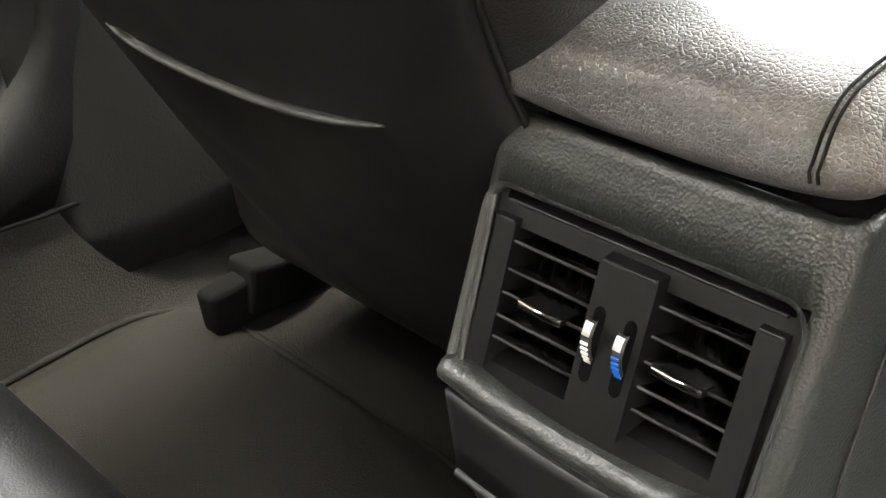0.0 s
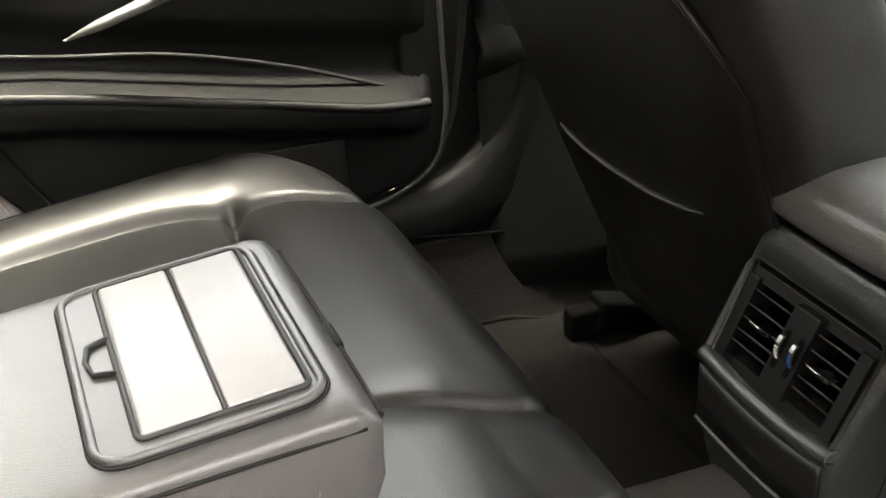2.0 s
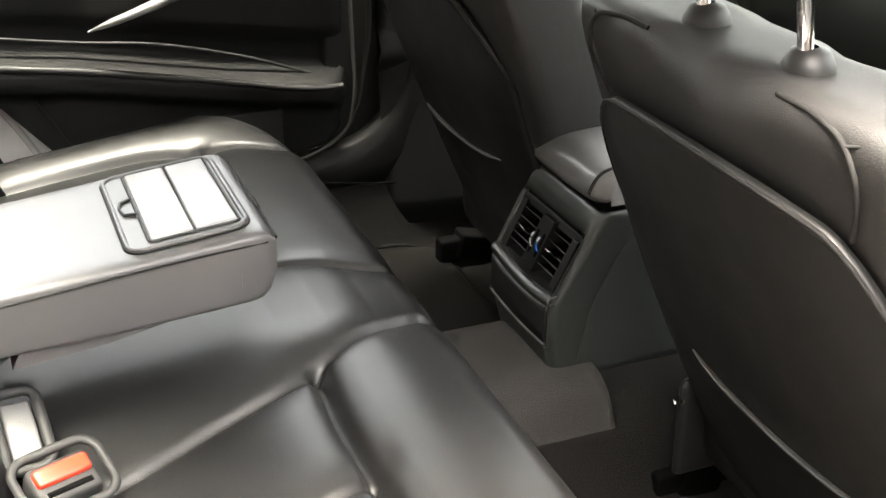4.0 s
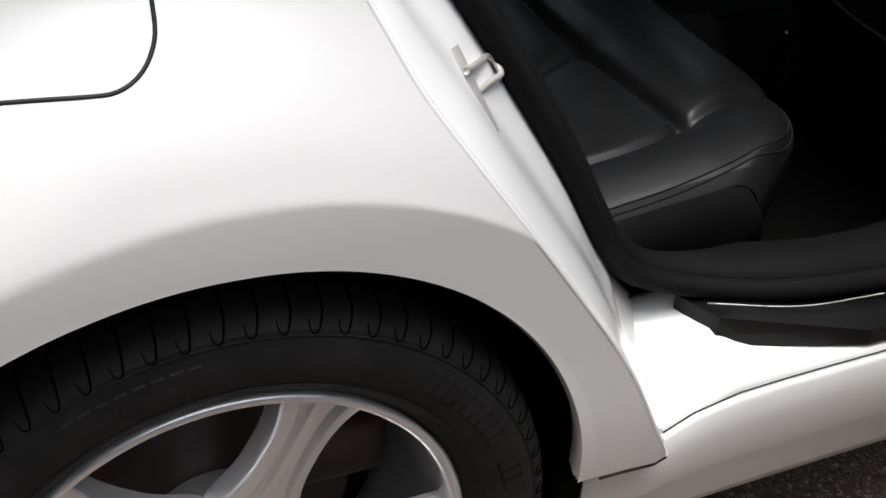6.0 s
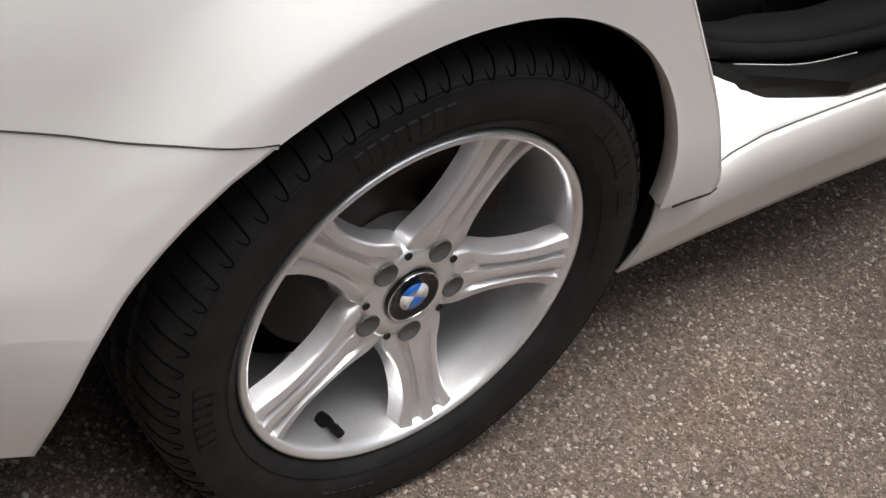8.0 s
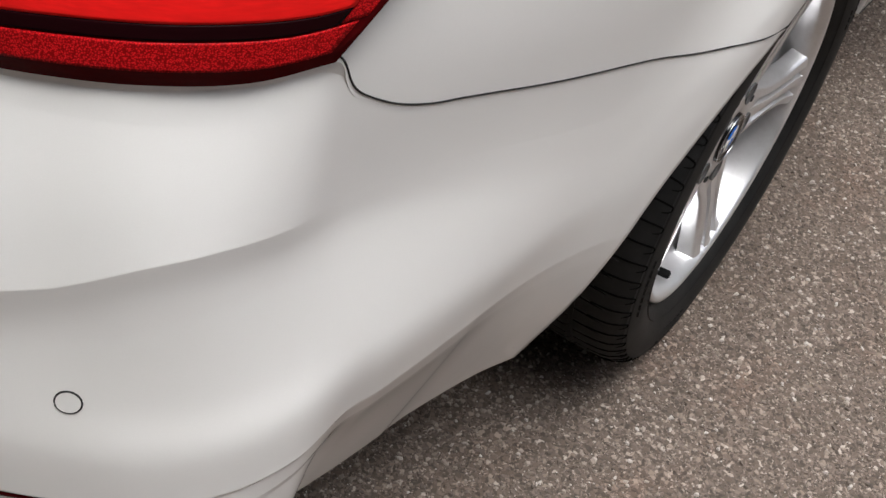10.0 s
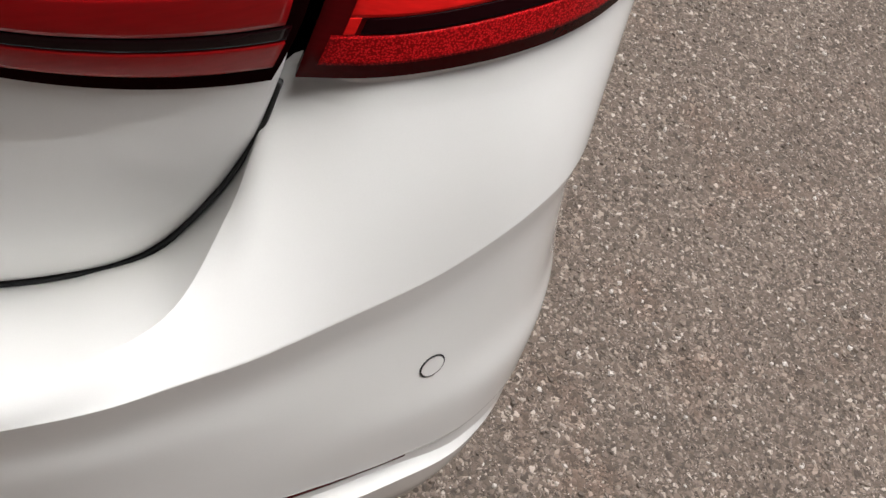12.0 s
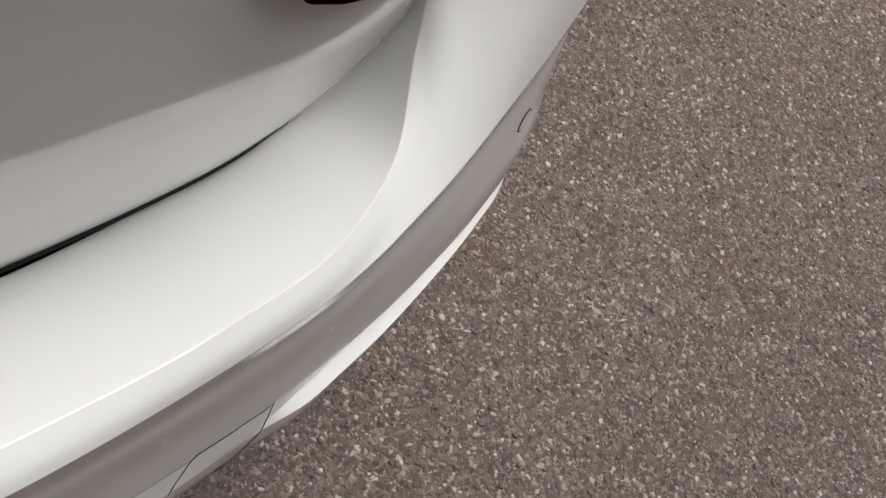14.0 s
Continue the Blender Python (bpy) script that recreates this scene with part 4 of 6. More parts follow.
    across = np.array([-1.0, -1.0, -1.0, -1.0, -0.99, -0.95, -0.86, -0.60, -0.585, -0.50, -0.34, -0.24, -0.225, -0.06, 0.06, 0.225, 0.24, 0.34, 0.50, 0.585, 0.60, 0.86, 0.95, 0.99, 1.0, 1.0, 1.0, 1.0])
    depth = np.array([1.0, 0.72, 0.45, 0.22, 0.10, 0.03, 0.0, 0.0, 0.02, 0.17, 0.20, 0.16, 0.02, 0.0])
    depth = np.r_[depth, depth[::-1]]
    for k in range(5):
        t0 = math.radians(SPOKE0 + 72 * k)
        e, f = np.array([math.cos(t0), 0, math.sin(t0)]), np.array([-math.sin(t0), 0, math.cos(t0)])
        g = np.zeros((len(rs), len(across), 3))
        for i, rr in enumerate(rs):
            for j, q in enumerate(across):
                edge = abs(q) > 0.85
                dep = depth[j] * (0.024 if edge else 0.042 * groove[i])
                lean = 0.0065 * (depth[j] if edge else 0) * (-1 if q < 0 else 1)
                p = e * math.sqrt(max(rr**2 - (q * wide[i]) ** 2, 0.0004)) + f * (q * wide[i] + lean)
                g[i, j] = np.array(c) + p + (0, face[i] + dep + 0.003 * q * q, 0)
        part("spoke", outward(sheet(np.stack([curve(g[:, j], 40) for j in range(len(across))], 1)), way=(0, -1, 0)), ALLOY, w, sharp=24)
    # hub face with bolt pockets
    part("hub_face", outward(lathe([(0.034, -0.858), (0.038, -0.8615), (0.046, -0.8618), (0.056, -0.8605), (0.064, -0.857), (0.069, -0.850), (0.072, -0.838), (0.072, -0.80)], 96, c), ref=(0, -0.7, c[2])), ALLOY, w)
    for k in range(5):
        t = math.radians(61 + 72 * k)
        o = (c[0] + 0.0605 * math.cos(t), 0, c[2] + 0.0605 * math.sin(t))
        part("bolt_pocket", outward(lathe([(0.0150, -0.8600), (0.0148, -0.8626), (0.0138, -0.8628), (0.0132, -0.8616), (0.0005, -0.8612)], 28, o), way=(0, -1, 0)), POCKET, w, "grey bolt pocket with recessed bolt")
        t = math.radians(SPOKE0 + 36 + 72 * k)
        o = (c[0] + 0.0615 * math.cos(t), 0, c[2] + 0.0615 * math.sin(t))
        part("small_hole", outward(lathe([(0.0046, -0.859), (0.0048, -0.8612), (0.0042, -0.8615), (0.0038, -0.8608), (0.0004, -0.8600)], 18, o), way=(0, -1, 0)), SEAM, w, "small dark hole")
    # centre cap with a plain blue and white roundel
    cap = part("centre_cap", outward(lathe([(0.0345, -0.858), (0.0345, -0.8635), (0.0335, -0.8650), (0.0315, -0.8655), (0.031, -0.8650), (0.0005, -0.8652)], 64, c), way=(0, -1, 0)), GLOSS_BLACK, w, "black centre cap with silver rim")
    part("cap_ring", tube(np.array([(c[0] + 0.0335 * math.cos(t), -0.8654, c[2] + 0.0335 * math.sin(t)) for t in np.linspace(0, 2 * math.pi, 64, endpoint=False)]), 0.0009, 6, True), CHROME, w)
    for k in range(4):
        ts = np.linspace(math.radians(-24 + 90 * k), math.radians(66 + 90 * k), 14)
        fan = np.array([(c[0], -0.8662, c[2])] + [(c[0] + 0.0192 * math.cos(t), -0.8660, c[2] + 0.0192 * math.sin(t)) for t in ts])
        part("roundel_quarter", outward((fan, [(0, i, i + 1) for i in range(1, 14)]), way=(0, -1, 0)), BLUE if k % 2 else WHITE_ENAMEL, w, "blue enamel quarter" if k % 2 else "white enamel quarter", thick=0.0004)
    # valve
    vx, vz = -0.080, c[2] - 0.184
    part("valve", tube(np.array([(vx * 1.04, -0.836, vz - 0.006), (vx * 1.02, -0.843, vz - 0.003), (vx, -0.850, vz), (vx, -0.858, vz), (vx * 0.99, -0.859, vz), (vx * 0.98, -0.873, vz + 0.001), (vx * 0.98, -0.8745, vz + 0.001)]), np.array([0.0098, 0.0090, 0.0060, 0.0048, 0.0062, 0.0058, 0.0035]), 12), RUBBER, w, "black rubber tyre valve")
    # brake
    disc = part("brake_disc", outward(lathe([(0.02, -0.79), (0.075, -0.79), (0.08, -0.765), (0.15, -0.765), (0.15, -0.745), (0.02, -0.745)], 64, c), ref=(0, -0.76, c[2] + 9)), RUST, w, "rust-tinged brake disc")
    part("brake_caliper", moved(block(-0.05, 0.05, -0.80, -0.73, -0.035, 0.035, 0.012), Matrix.Translation((0.125, 0, c[2] + 0.05))), RUST, w, "dull brake caliper")
    part("dust_shield", lathe([(0.08, -0.735), (0.17, -0.733), (0.20, -0.72), (0.20, -0.60)], 60, c), VOID, w, "dark dust shield", thick=0.002)
    return w


wheel = wheel_parts()
for x, s in ((0, -1), (2.81, 1), (2.81, -1)):
    m = Matrix.Translation((x, 0, 0)) @ (Matrix.Rotation(math.pi, 4, "Z") if s == -1 else Matrix())
    copy_thing(wheel, m)

# ---- rest of the body: closes the place round the camera ----
def side_panel(x0, x1, z0, z1, arch=None, n=60, m=24):
    x, z = np.meshgrid(np.linspace(x0, x1, n), np.linspace(z0, z1, m), indexing="ij")
    if arch is not None:
        over = np.sqrt(np.clip(0.36**2 - (x - arch) ** 2, 0, None)) + AXLE_Z
        low = np.maximum(z0, np.where(np.abs(x - arch) < 0.36, over, z0))
        z = low + (z1 - low) * np.linspace(0, 1, m)[None]
    return np.stack([x, side_y(x, z), z], -1)


for s in (1, -1):
    flip = (lambda vf: vf) if s == 1 else mirrored
    fd = part("front_door", flip(outward(sheet(side_panel(1.03, 2.06, 0.402, 0.97)), way=(0, -1, 0))), PAINT, car, "closed white front door", thick=0.03)
    part("door_handle", flip(tube(curve([(1.08, -0.885, 0.86), (1.10, -0.915, 0.862), (1.22, -0.918, 0.866), (1.25, -0.888, 0.866)], 20), 0.011, 8, squash=0.6)), PAINT, fd, "white door handle")
    part("front_wing", flip(outward(sheet(side_panel(2.07, 3.20, 0.40, 0.93, 2.81)), way=(0, -1, 0))), PAINT, car, "white front wing", thick=0.004)
    a = np.linspace(math.radians(-40), math.radians(220), 60)
    wall = np.stack([np.stack([2.81 + r * np.cos(a), np.full(60, y), AXLE_Z + r * np.sin(a)], -1) for r, y in ((0.365, -0.85), (0.39, -0.60), (0.05, -0.58))], 1)
    part("wheel_arch_liner", flip(sheet(wall)), VOID, car, thick=0.003)
    # roof rail and pillars
    rail = curve([(2.30, -0.70, 0.99), (2.0, -0.66, 1.17), (1.68, -0.605, 1.345), (1.2, -0.585, 1.40), (0.6, -0.585, 1.395), (0.15, -0.60, 1.32), (-0.18, -0.645, 1.18), (-0.42, -0.68, 1.06)], 60)
    part("roof_rail", flip(tube(rail, 0.035, 8, squash=0.8)), PAINT, car, "white roof rail")
    part("b_pillar", flip(tube(curve([(1.065, -0.80, 0.45), (1.062, -0.79, 0.70), (1.055, -0.765, 0.95), (1.035, -0.665, 1.22), (1.02, -0.60, 1.37)], 24), 0.045, 10, squash=0.8)), TRIM, car, "dark lower pillar trim")
    part("pillar_cover", flip(tube(curve([(1.075, -0.725, 0.78), (1.07, -0.71, 0.95), (1.055, -0.64, 1.2), (1.03, -0.575, 1.36)], 20), 0.04, 10, squash=0.7)), BEIGE, car, "pale upper pillar cover")
    part("c_pillar", flip(outward(sheet(np.stack([curve([(0.03, -0.80, 1.02), (0.02, -0.735, 1.10), (0.06, -0.66, 1.22), (0.15, -0.61, 1.32)], 20), curve([(-0.30, -0.79, 1.045), (-0.28, -0.73, 1.10), (-0.18, -0.66, 1.19), (0.0, -0.60, 1.29)], 20), curve([(-0.44, -0.75, 1.05), (-0.42, -0.70, 1.09), (-0.30, -0.64, 1.15), (-0.05, -0.58, 1.29)], 20)], 1)), way=(0, -1, 0))), PAINT, car, "white rear pillar", thick=0.02)
    part("rear_shoulder", flip(outward(sheet(np.stack([curve([(0.03, -0.83, 1.0), (-0.1, -0.84, 1.045), (-0.3, -0.80, 1.05), (-0.48, -0.765, 1.03), (-0.575, -0.76, 0.975)], 20), curve([(0.0, -0.79, 1.03), (-0.15, -0.79, 1.06), (-0.3, -0.74, 1.07), (-0.52, -0.66, 1.075), (-0.80, -0.57, 1.02)], 20), curve([(0.0, -0.74, 1.06), (-0.15, -0.72, 1.08), (-0.3, -0.66, 1.085), (-0.50, -0.58, 1.085), (-0.88, -0.53, 1.045)], 20)], 1)), way=(0, -0.5, 1))), PAINT, car, "white shoulder over the tail lamp", thick=0.004)
    part("front_side_window", flip(outward(sheet(np.stack([curve([(1.06, -0.78, 0.97), (1.6, -0.79, 0.97), (2.2, -0.75, 0.97)], 12), curve([(1.05, -0.605, 1.365), (1.35, -0.605, 1.375), (1.66, -0.615, 1.34)], 12)], 1)), way=(0, -1, 0))), GLASS, car, "clear side window")
    if s == -1:
        part("rear_side_window", flip(outward(sheet(np.stack([curve([(0.08, -0.75, 1.0), (0.5, -0.80, 0.98), (0.96, -0.795, 0.975)], 12), curve([(0.16, -0.61, 1.30), (0.5, -0.60, 1.36), (0.93, -0.605, 1.365)], 12)], 1)), way=(0, -1, 0))), GLASS, car, "clear rear side window")
        part("rear_door_skin", flip(outward(sheet(side_panel(0.46, 1.02, 0.402, 0.985)), way=(0, -1, 0))), PAINT, car, "closed white rear door", thick=0.004)
        e = curve(DOOR_EDGE, 40)
        fill = np.stack([np.stack([e[:, 0] + (0.47 - e[:, 0]) * k, side_y(e[:, 0], np.clip(e[:, 1], 0.4, 0.98)), np.clip(e[:, 1], 0.402, 0.985)], -1) for k in np.linspace(0, 1, 12)], 1)
        part("rear_door_skin", flip(outward(sheet(fill), way=(0, -1, 0))), PAINT, car, thick=0.004)

ys = np.linspace(-1, 1, 31)
roof_line = curve([(1.62, 0, 1.385), (1.3, 0, 1.425), (0.9, 0, 1.43), (0.5, 0, 1.415), (0.20, 0, 1.37)], 30)
roof = np.stack([np.stack([np.full(31, p[0]) - 0.05 * (ys**2) * (1 if p[0] > 1.4 else 0), ys * 0.60, p[2] - 0.045 * ys**4 - 0.01 * ys**2], -1) for p in roof_line])
part("roof", outward(sheet(roof), way=(0, 0, 1)), PAINT, car, "white roof", thick=0.006)
part("headliner", outward(sheet(roof - (0, 0, 0.035)), way=(0, 0, -1)), HEADLINER, car, "pale grey headliner", thick=0.004)
screen = [np.stack([np.full(31, x) - b * ys**2, ys * w, np.full(31, z)], -1) for x, w, z, b in ((2.42, 0.68, 0.985, 0.20), (2.05, 0.635, 1.19, 0.14), (1.64, 0.585, 1.375, 0.07))]
part("windscreen", outward(sheet(np.stack(screen)), way=(1, 0, 1)), GLASS, car, "clear windscreen")
rear = [np.stack([np.full(31, x) + b * ys**2, ys * w, np.full(31, z)], -1) for x, w, z, b in ((-0.47, 0.60, 1.085, 0.10), (-0.18, 0.58, 1.22, 0.07), (0.19, 0.565, 1.365, 0.03))]
part("rear_window", outward(sheet(np.stack(rear)), way=(-1, 0, 1)), GLASS, car, "clear rear window")
hood = [np.stack([np.full(31, x) - b * ys**2, ys * w, z - 0.03 * ys**4 - 0.01 * ys**2], -1) for x, w, z, b in ((2.40, 0.80, 0.985, 0.15), (2.8, 0.81, 0.93, 0.05), (3.2, 0.78, 0.85, 0.08), (3.45, 0.70, 0.75, 0.16))]
part("bonnet", outward(sheet(np.stack([curve(np.array(hood)[:, j], 20) for j in range(31)], 1)), way=(0, 0, 1)), PAINT, car, "white bonnet", thick=0.005)
nose = [np.stack([np.full(31, x) - b * ys**4, ys * w, np.full(31, z)], -1) for x, w, z, b in ((3.45, 0.72, 0.755, 0.18), (3.52, 0.80, 0.62, 0.24), (3.55, 0.84, 0.45, 0.30), (3.52, 0.84, 0.28, 0.32), (3.40, 0.82, 0.20, 0.30))]
front = part("front_bumper", outward(sheet(np.stack([curve(np.array(nose)[:, j], 24) for j in range(31)], 1)), way=(1, 0, 0)), PAINT, car, "white front bumper", thick=0.005)
for s in (1, -1):
    part("headlamp", block(3.30, 3.44, s * 0.66 - 0.13, s * 0.66 + 0.13, 0.63, 0.73, 0.03), GLASS, car, "clear headlamp")
    part("grille", block(3.46, 3.505, s * 0.14 - 0.12, s * 0.14 + 0.12, 0.56, 0.70, 0.025), GLOSS_BLACK, front, "black kidney-shaped grille")
part("underbody", block(-0.85, 3.3, -0.68, 0.68, 0.19, 0.235, 0.01), VOID, car, "dark underbody")
part("boot_floor", block(-0.90, 0.05, -0.55, 0.55, 0.40, 0.44, 0.01), CARPET, car, "grey boot carpet")
part("rear_bulkhead", block(-0.06, -0.02, -0.57, 0.57, 0.44, 1.05, 0.01), CARPET, car, "grey boot bulkhead")
part("parcel_shelf", block(-0.44, 0.0, -0.60, 0.60, 1.03, 1.05, 0.008), HEADLINER, car, "grey parcel shelf")
part("firewall", block(2.28, 2.36, -0.76, 0.76, 0.24, 0.97, 0.02), VOID, car, "dark footwell wall")
dash = part("dashboard", outward(sheet(np.stack([np.stack([np.full(25, x), np.linspace(-0.72, 0.72, 25), np.full(25, z)], -1) for x, z in ((1.78, 0.55), (1.74, 0.70), (1.72, 0.84), (1.76, 0.93), (1.86, 0.965), (2.1, 0.98), (2.36, 0.98))], 1)), way=(-1, 0, 1)), TRIM, car, "dark grained dashboard", thick=0.02)

for s in (1, -1):
    px, pz = np.meshgrid(np.linspace(1.0, 2.3, 30), np.linspace(0.27, 0.98, 20), indexing="ij")
    py = 0.745 - 0.05 * np.exp(-(((pz - 0.64) / 0.04) ** 4)) - 0.03 * np.clip((px - 1.9) / 0.4, 0, 1)
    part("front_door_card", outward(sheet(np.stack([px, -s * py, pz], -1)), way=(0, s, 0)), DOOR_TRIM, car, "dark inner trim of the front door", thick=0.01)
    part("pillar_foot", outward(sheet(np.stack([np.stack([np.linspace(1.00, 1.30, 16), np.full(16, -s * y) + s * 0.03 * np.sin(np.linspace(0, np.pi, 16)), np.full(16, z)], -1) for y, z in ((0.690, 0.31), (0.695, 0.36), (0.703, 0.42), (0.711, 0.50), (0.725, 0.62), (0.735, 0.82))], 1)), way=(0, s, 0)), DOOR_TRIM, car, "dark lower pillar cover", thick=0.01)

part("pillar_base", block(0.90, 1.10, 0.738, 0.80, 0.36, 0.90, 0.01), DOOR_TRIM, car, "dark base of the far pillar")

# open rear door on the passenger side, swung forward on its hinges
swing = thing("open_rear_door", (1.03, -0.86, 0.40), "open white rear car door with dark trim", "car door")
door_pose = Matrix.Translation((1.03, -0.86, 0)) @ Matrix.Rotation(radians(72), 4, "Z")
xs, zs = np.linspace(-0.86, -0.02, 24), np.linspace(0.41, 0.97, 16)
gx, gz = np.meshgrid(xs, zs, indexing="ij")
gx = np.maximum(gx, np.interp(gz, [0.41, 0.5, 0.62, 0.74, 0.9, 0.97], [-0.56, -0.63, -0.73, -0.80, -0.90, -0.92]) * np.linspace(1, 0.02, 24)[:, None] ** 0 * np.abs(gx) / 0.86)
gy = 0.03 * ((gz - 0.70) / 0.3) ** 2 - 0.03
skin = part("door_skin", moved(outward(sheet(np.stack([gx, gy, gz], -1)), way=(0, -1, 0)), door_pose), PAINT, swing, "white door skin", thick=0.01)
part("door_card", moved(outward(sheet(np.stack([gx * 0.985, gy * 0 + 0.055 - 0.02 * np.cos((gz - 0.7) * 6), gz], -1)), way=(0, 1, 0)), door_pose), TRIM, swing, "dark door card", thick=0.02)
part("door_edge", moved(join(block(-0.60, -0.01, -0.03, 0.05, 0.40, 0.42, 0.006), block(-0.03, 0.0, -0.03, 0.05, 0.41, 0.97, 0.006)), door_pose), PAINT, swing, "white door edge")
part("window_frame", moved(tube(curve([(-0.90, 0.02, 0.95), (-0.80, 0.10, 1.20), (-0.62, 0.17, 1.33), (-0.30, 0.19, 1.37), (-0.06, 0.17, 1.34), (-0.03, 0.02, 0.96)], 50), 0.014, 8), door_pose), GLOSS_BLACK, swing, "black window frame")
part("door_pull", moved(tube(curve([(-0.65, 0.08, 0.72), (-0.6, 0.11, 0.73), (-0.35, 0.115, 0.70), (-0.2, 0.09, 0.66)], 20), 0.014, 8), door_pose), SATIN, swing, "satin silver pull handle")
part("hinge", moved(block(-0.01, 0.06, -0.005, 0.03, 0.52, 0.58, 0.004), door_pose), STEEL, swing, "steel door hinge")

# ---- cabin floor ----
def floor_z(x, y):
    y = np.asarray(y, float)
    hump = 0.155 * np.exp(-(((y + 0.012) / 0.165) ** 6))
    sides = 0.135 * np.clip((np.abs(y) - 0.655) / 0.045, 0, 1) ** 1.5
    under = 0.06 * np.clip((0.72 - x) / 0.2, 0, 1)
    return 0.262 + hump + sides + under


fx, fy = np.meshgrid(np.linspace(0.30, 2.30, 80), np.linspace(-0.716, 0.716, 180), indexing="ij")
tagged(part("cabin_floor", outward(sheet(np.stack([fx, fy, floor_z(fx, fy)], -1)), way=(0, 0, 1)), CARPET, thick=0.02), "worn grey-brown carpet of the car cabin", "carpet", kind="structure")
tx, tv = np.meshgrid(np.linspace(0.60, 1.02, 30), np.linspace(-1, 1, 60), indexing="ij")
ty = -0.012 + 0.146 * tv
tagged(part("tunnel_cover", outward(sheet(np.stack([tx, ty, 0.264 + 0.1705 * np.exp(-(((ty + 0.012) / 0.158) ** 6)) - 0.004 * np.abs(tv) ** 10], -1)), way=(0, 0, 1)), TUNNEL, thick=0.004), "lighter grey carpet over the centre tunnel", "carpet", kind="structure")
for s in (1, -1):
    mu, mv = np.meshgrid(np.linspace(-1, 1, 44), np.linspace(-1, 1, 44), indexing="ij")
    pinch = 1 - 0.10 * (np.abs(mu) ** 6) * (np.abs(mv) ** 6)
    mx, my = 0.895 + 0.195 * mu * pinch, 0.442 + 0.222 * mv * pinch
    mz = floor_z(mx, my * s) + 0.013 - 0.011 * np.maximum(np.abs(mu), np.abs(mv)) ** 16
    mat_thing = part("floor_mat", outward(sheet(np.stack([mx, my * s, mz], -1)), way=(0, 0, 1)), MAT, thick=0.006)
    tagged(mat_thing, "brown-grey pile floor mat in the rear footwell", "floor mat", "rear floor mats")
    rimline = np.concatenate([np.stack([mx[:-1, 0], my[:-1, 0] * s, mz[:-1, 0]], -1), np.stack([mx[-1, :-1], my[-1, :-1] * s, mz[-1, :-1]], -1), np.stack([mx[:0:-1, -1], my[:0:-1, -1] * s, mz[:0:-1, -1]], -1), np.stack([mx[0, :0:-1], my[0, :0:-1] * s, mz[0, :0:-1]], -1)])
    part("mat_binding", tube(rimline, 0.004, 6, True), MAT, mat_thing, "bound edge")
    # inner sill trim of the far side and near side
    trim = np.stack([curve([(0.45, (y + 0.02) * s, z), (0.7, y * s, z), (0.88, y * s, z + 0.008 * k), (0.96, y * s, z + 0.03 * k), (1.02, y * s, z + 0.085 * k), (1.06, y * s, z + 0.19 * k), (1.08, y * s, z + 0.34 * k)], 60) for y, z, k in ((0.735, 0.455, 1), (0.715, 0.450, 1), (0.703, 0.440, 0.95), (0.697, 0.425, 0.8), (0.695, 0.408, 0.35), (0.699, 0.394, 0))], 1)
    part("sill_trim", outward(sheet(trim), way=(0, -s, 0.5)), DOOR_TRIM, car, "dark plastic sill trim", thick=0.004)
    part("carpet_joint", tube(curve([(0.45, 0.698 * s, 0.400), (0.86, 0.694 * s, 0.412), (1.0, 0.694 * s, 0.392), (1.10, 0.694 * s, 0.388), (1.30, 0.694 * s, 0.388)], 40), 0.0022, 6), VOID, car, "dark joint between carpet and sill trim")

# ---- rear seat ----
rear_seat = thing("rear_seat", (0.4, 0, 0.30), "black leather rear bench seat with stitched panels", "car seat")
SEAMS = [  # polylines in plan, groove depth, width
    ([(0.30, -0.245), (0.363, -0.235), (0.488, -0.186), (0.607, -0.143), (0.70, -0.095), (0.775, -0.07)], 0.012, 0.010),
    ([(0.26, -0.415), (0.40, -0.402), (0.507, -0.385), (0.621, -0.345)], 0.010, 0.009),
    ([(0.26, -0.600), (0.45, -0.602), (0.556, -0.597), (0.655, -0.568), (0.75, -0.540), (0.80, -0.525)], 0.014, 0.011),
    ([(0.624, -0.141), (0.618, -0.25), (0.621, -0.345), (0.628, -0.45), (0.634, -0.535), (0.640, -0.577)], 0.022, 0.012),
]


def seam_distance(x, y, pts):
    p = curve(pts, 60)
    d = np.full(x.shape, 9.0)
    for a, b in zip(p[:-1], p[1:]):
        ab = b - a
        t = np.clip(((x - a[0]) * ab[0] + (y - a[1]) * ab[1]) / (ab @ ab), 0, 1)
        d = np.minimum(d, np.hypot(x - a[0] - t * ab[0], y - a[1] - t * ab[1]))
    return d


def cushion_top(x, y):
    ya = -np.abs(y)
    z = 0.548 + 0.13 * (np.minimum(x, 0.66) - 0.62) + 0.010 * np.exp(-(((x - 0.705) / 0.055) ** 2))
    z += 0.022 * np.exp(-(((np.abs(y) - 0.655) / 0.06) ** 2)) * np.clip((0.80 - x) / 0.2, 0, 1)
    z += 0.020 * np.exp(-((y / 0.13) ** 4)) * np.clip((0.72 - x) / 0.12, 0, 1)
    for pts, depth, width in SEAMS:
        d = seam_distance(x, ya, pts)
        z -= depth * np.exp(-((d / (width * 0.72)) ** 2)) * 0.8 + 0.006 * np.exp(-((d / 0.026) ** 2))
    return z


def front_x(y):
    return 0.806 - 0.16 * np.clip((np.abs(y) - 0.45) / 0.27, 0, 1.06) ** 3


def side_drop(y):
    side = np.clip((np.abs(y) - 0.69) / 0.045, 0, 1)
    return 0.030 * (1 - np.sqrt(np.clip(1 - side**2, 0, 1)))


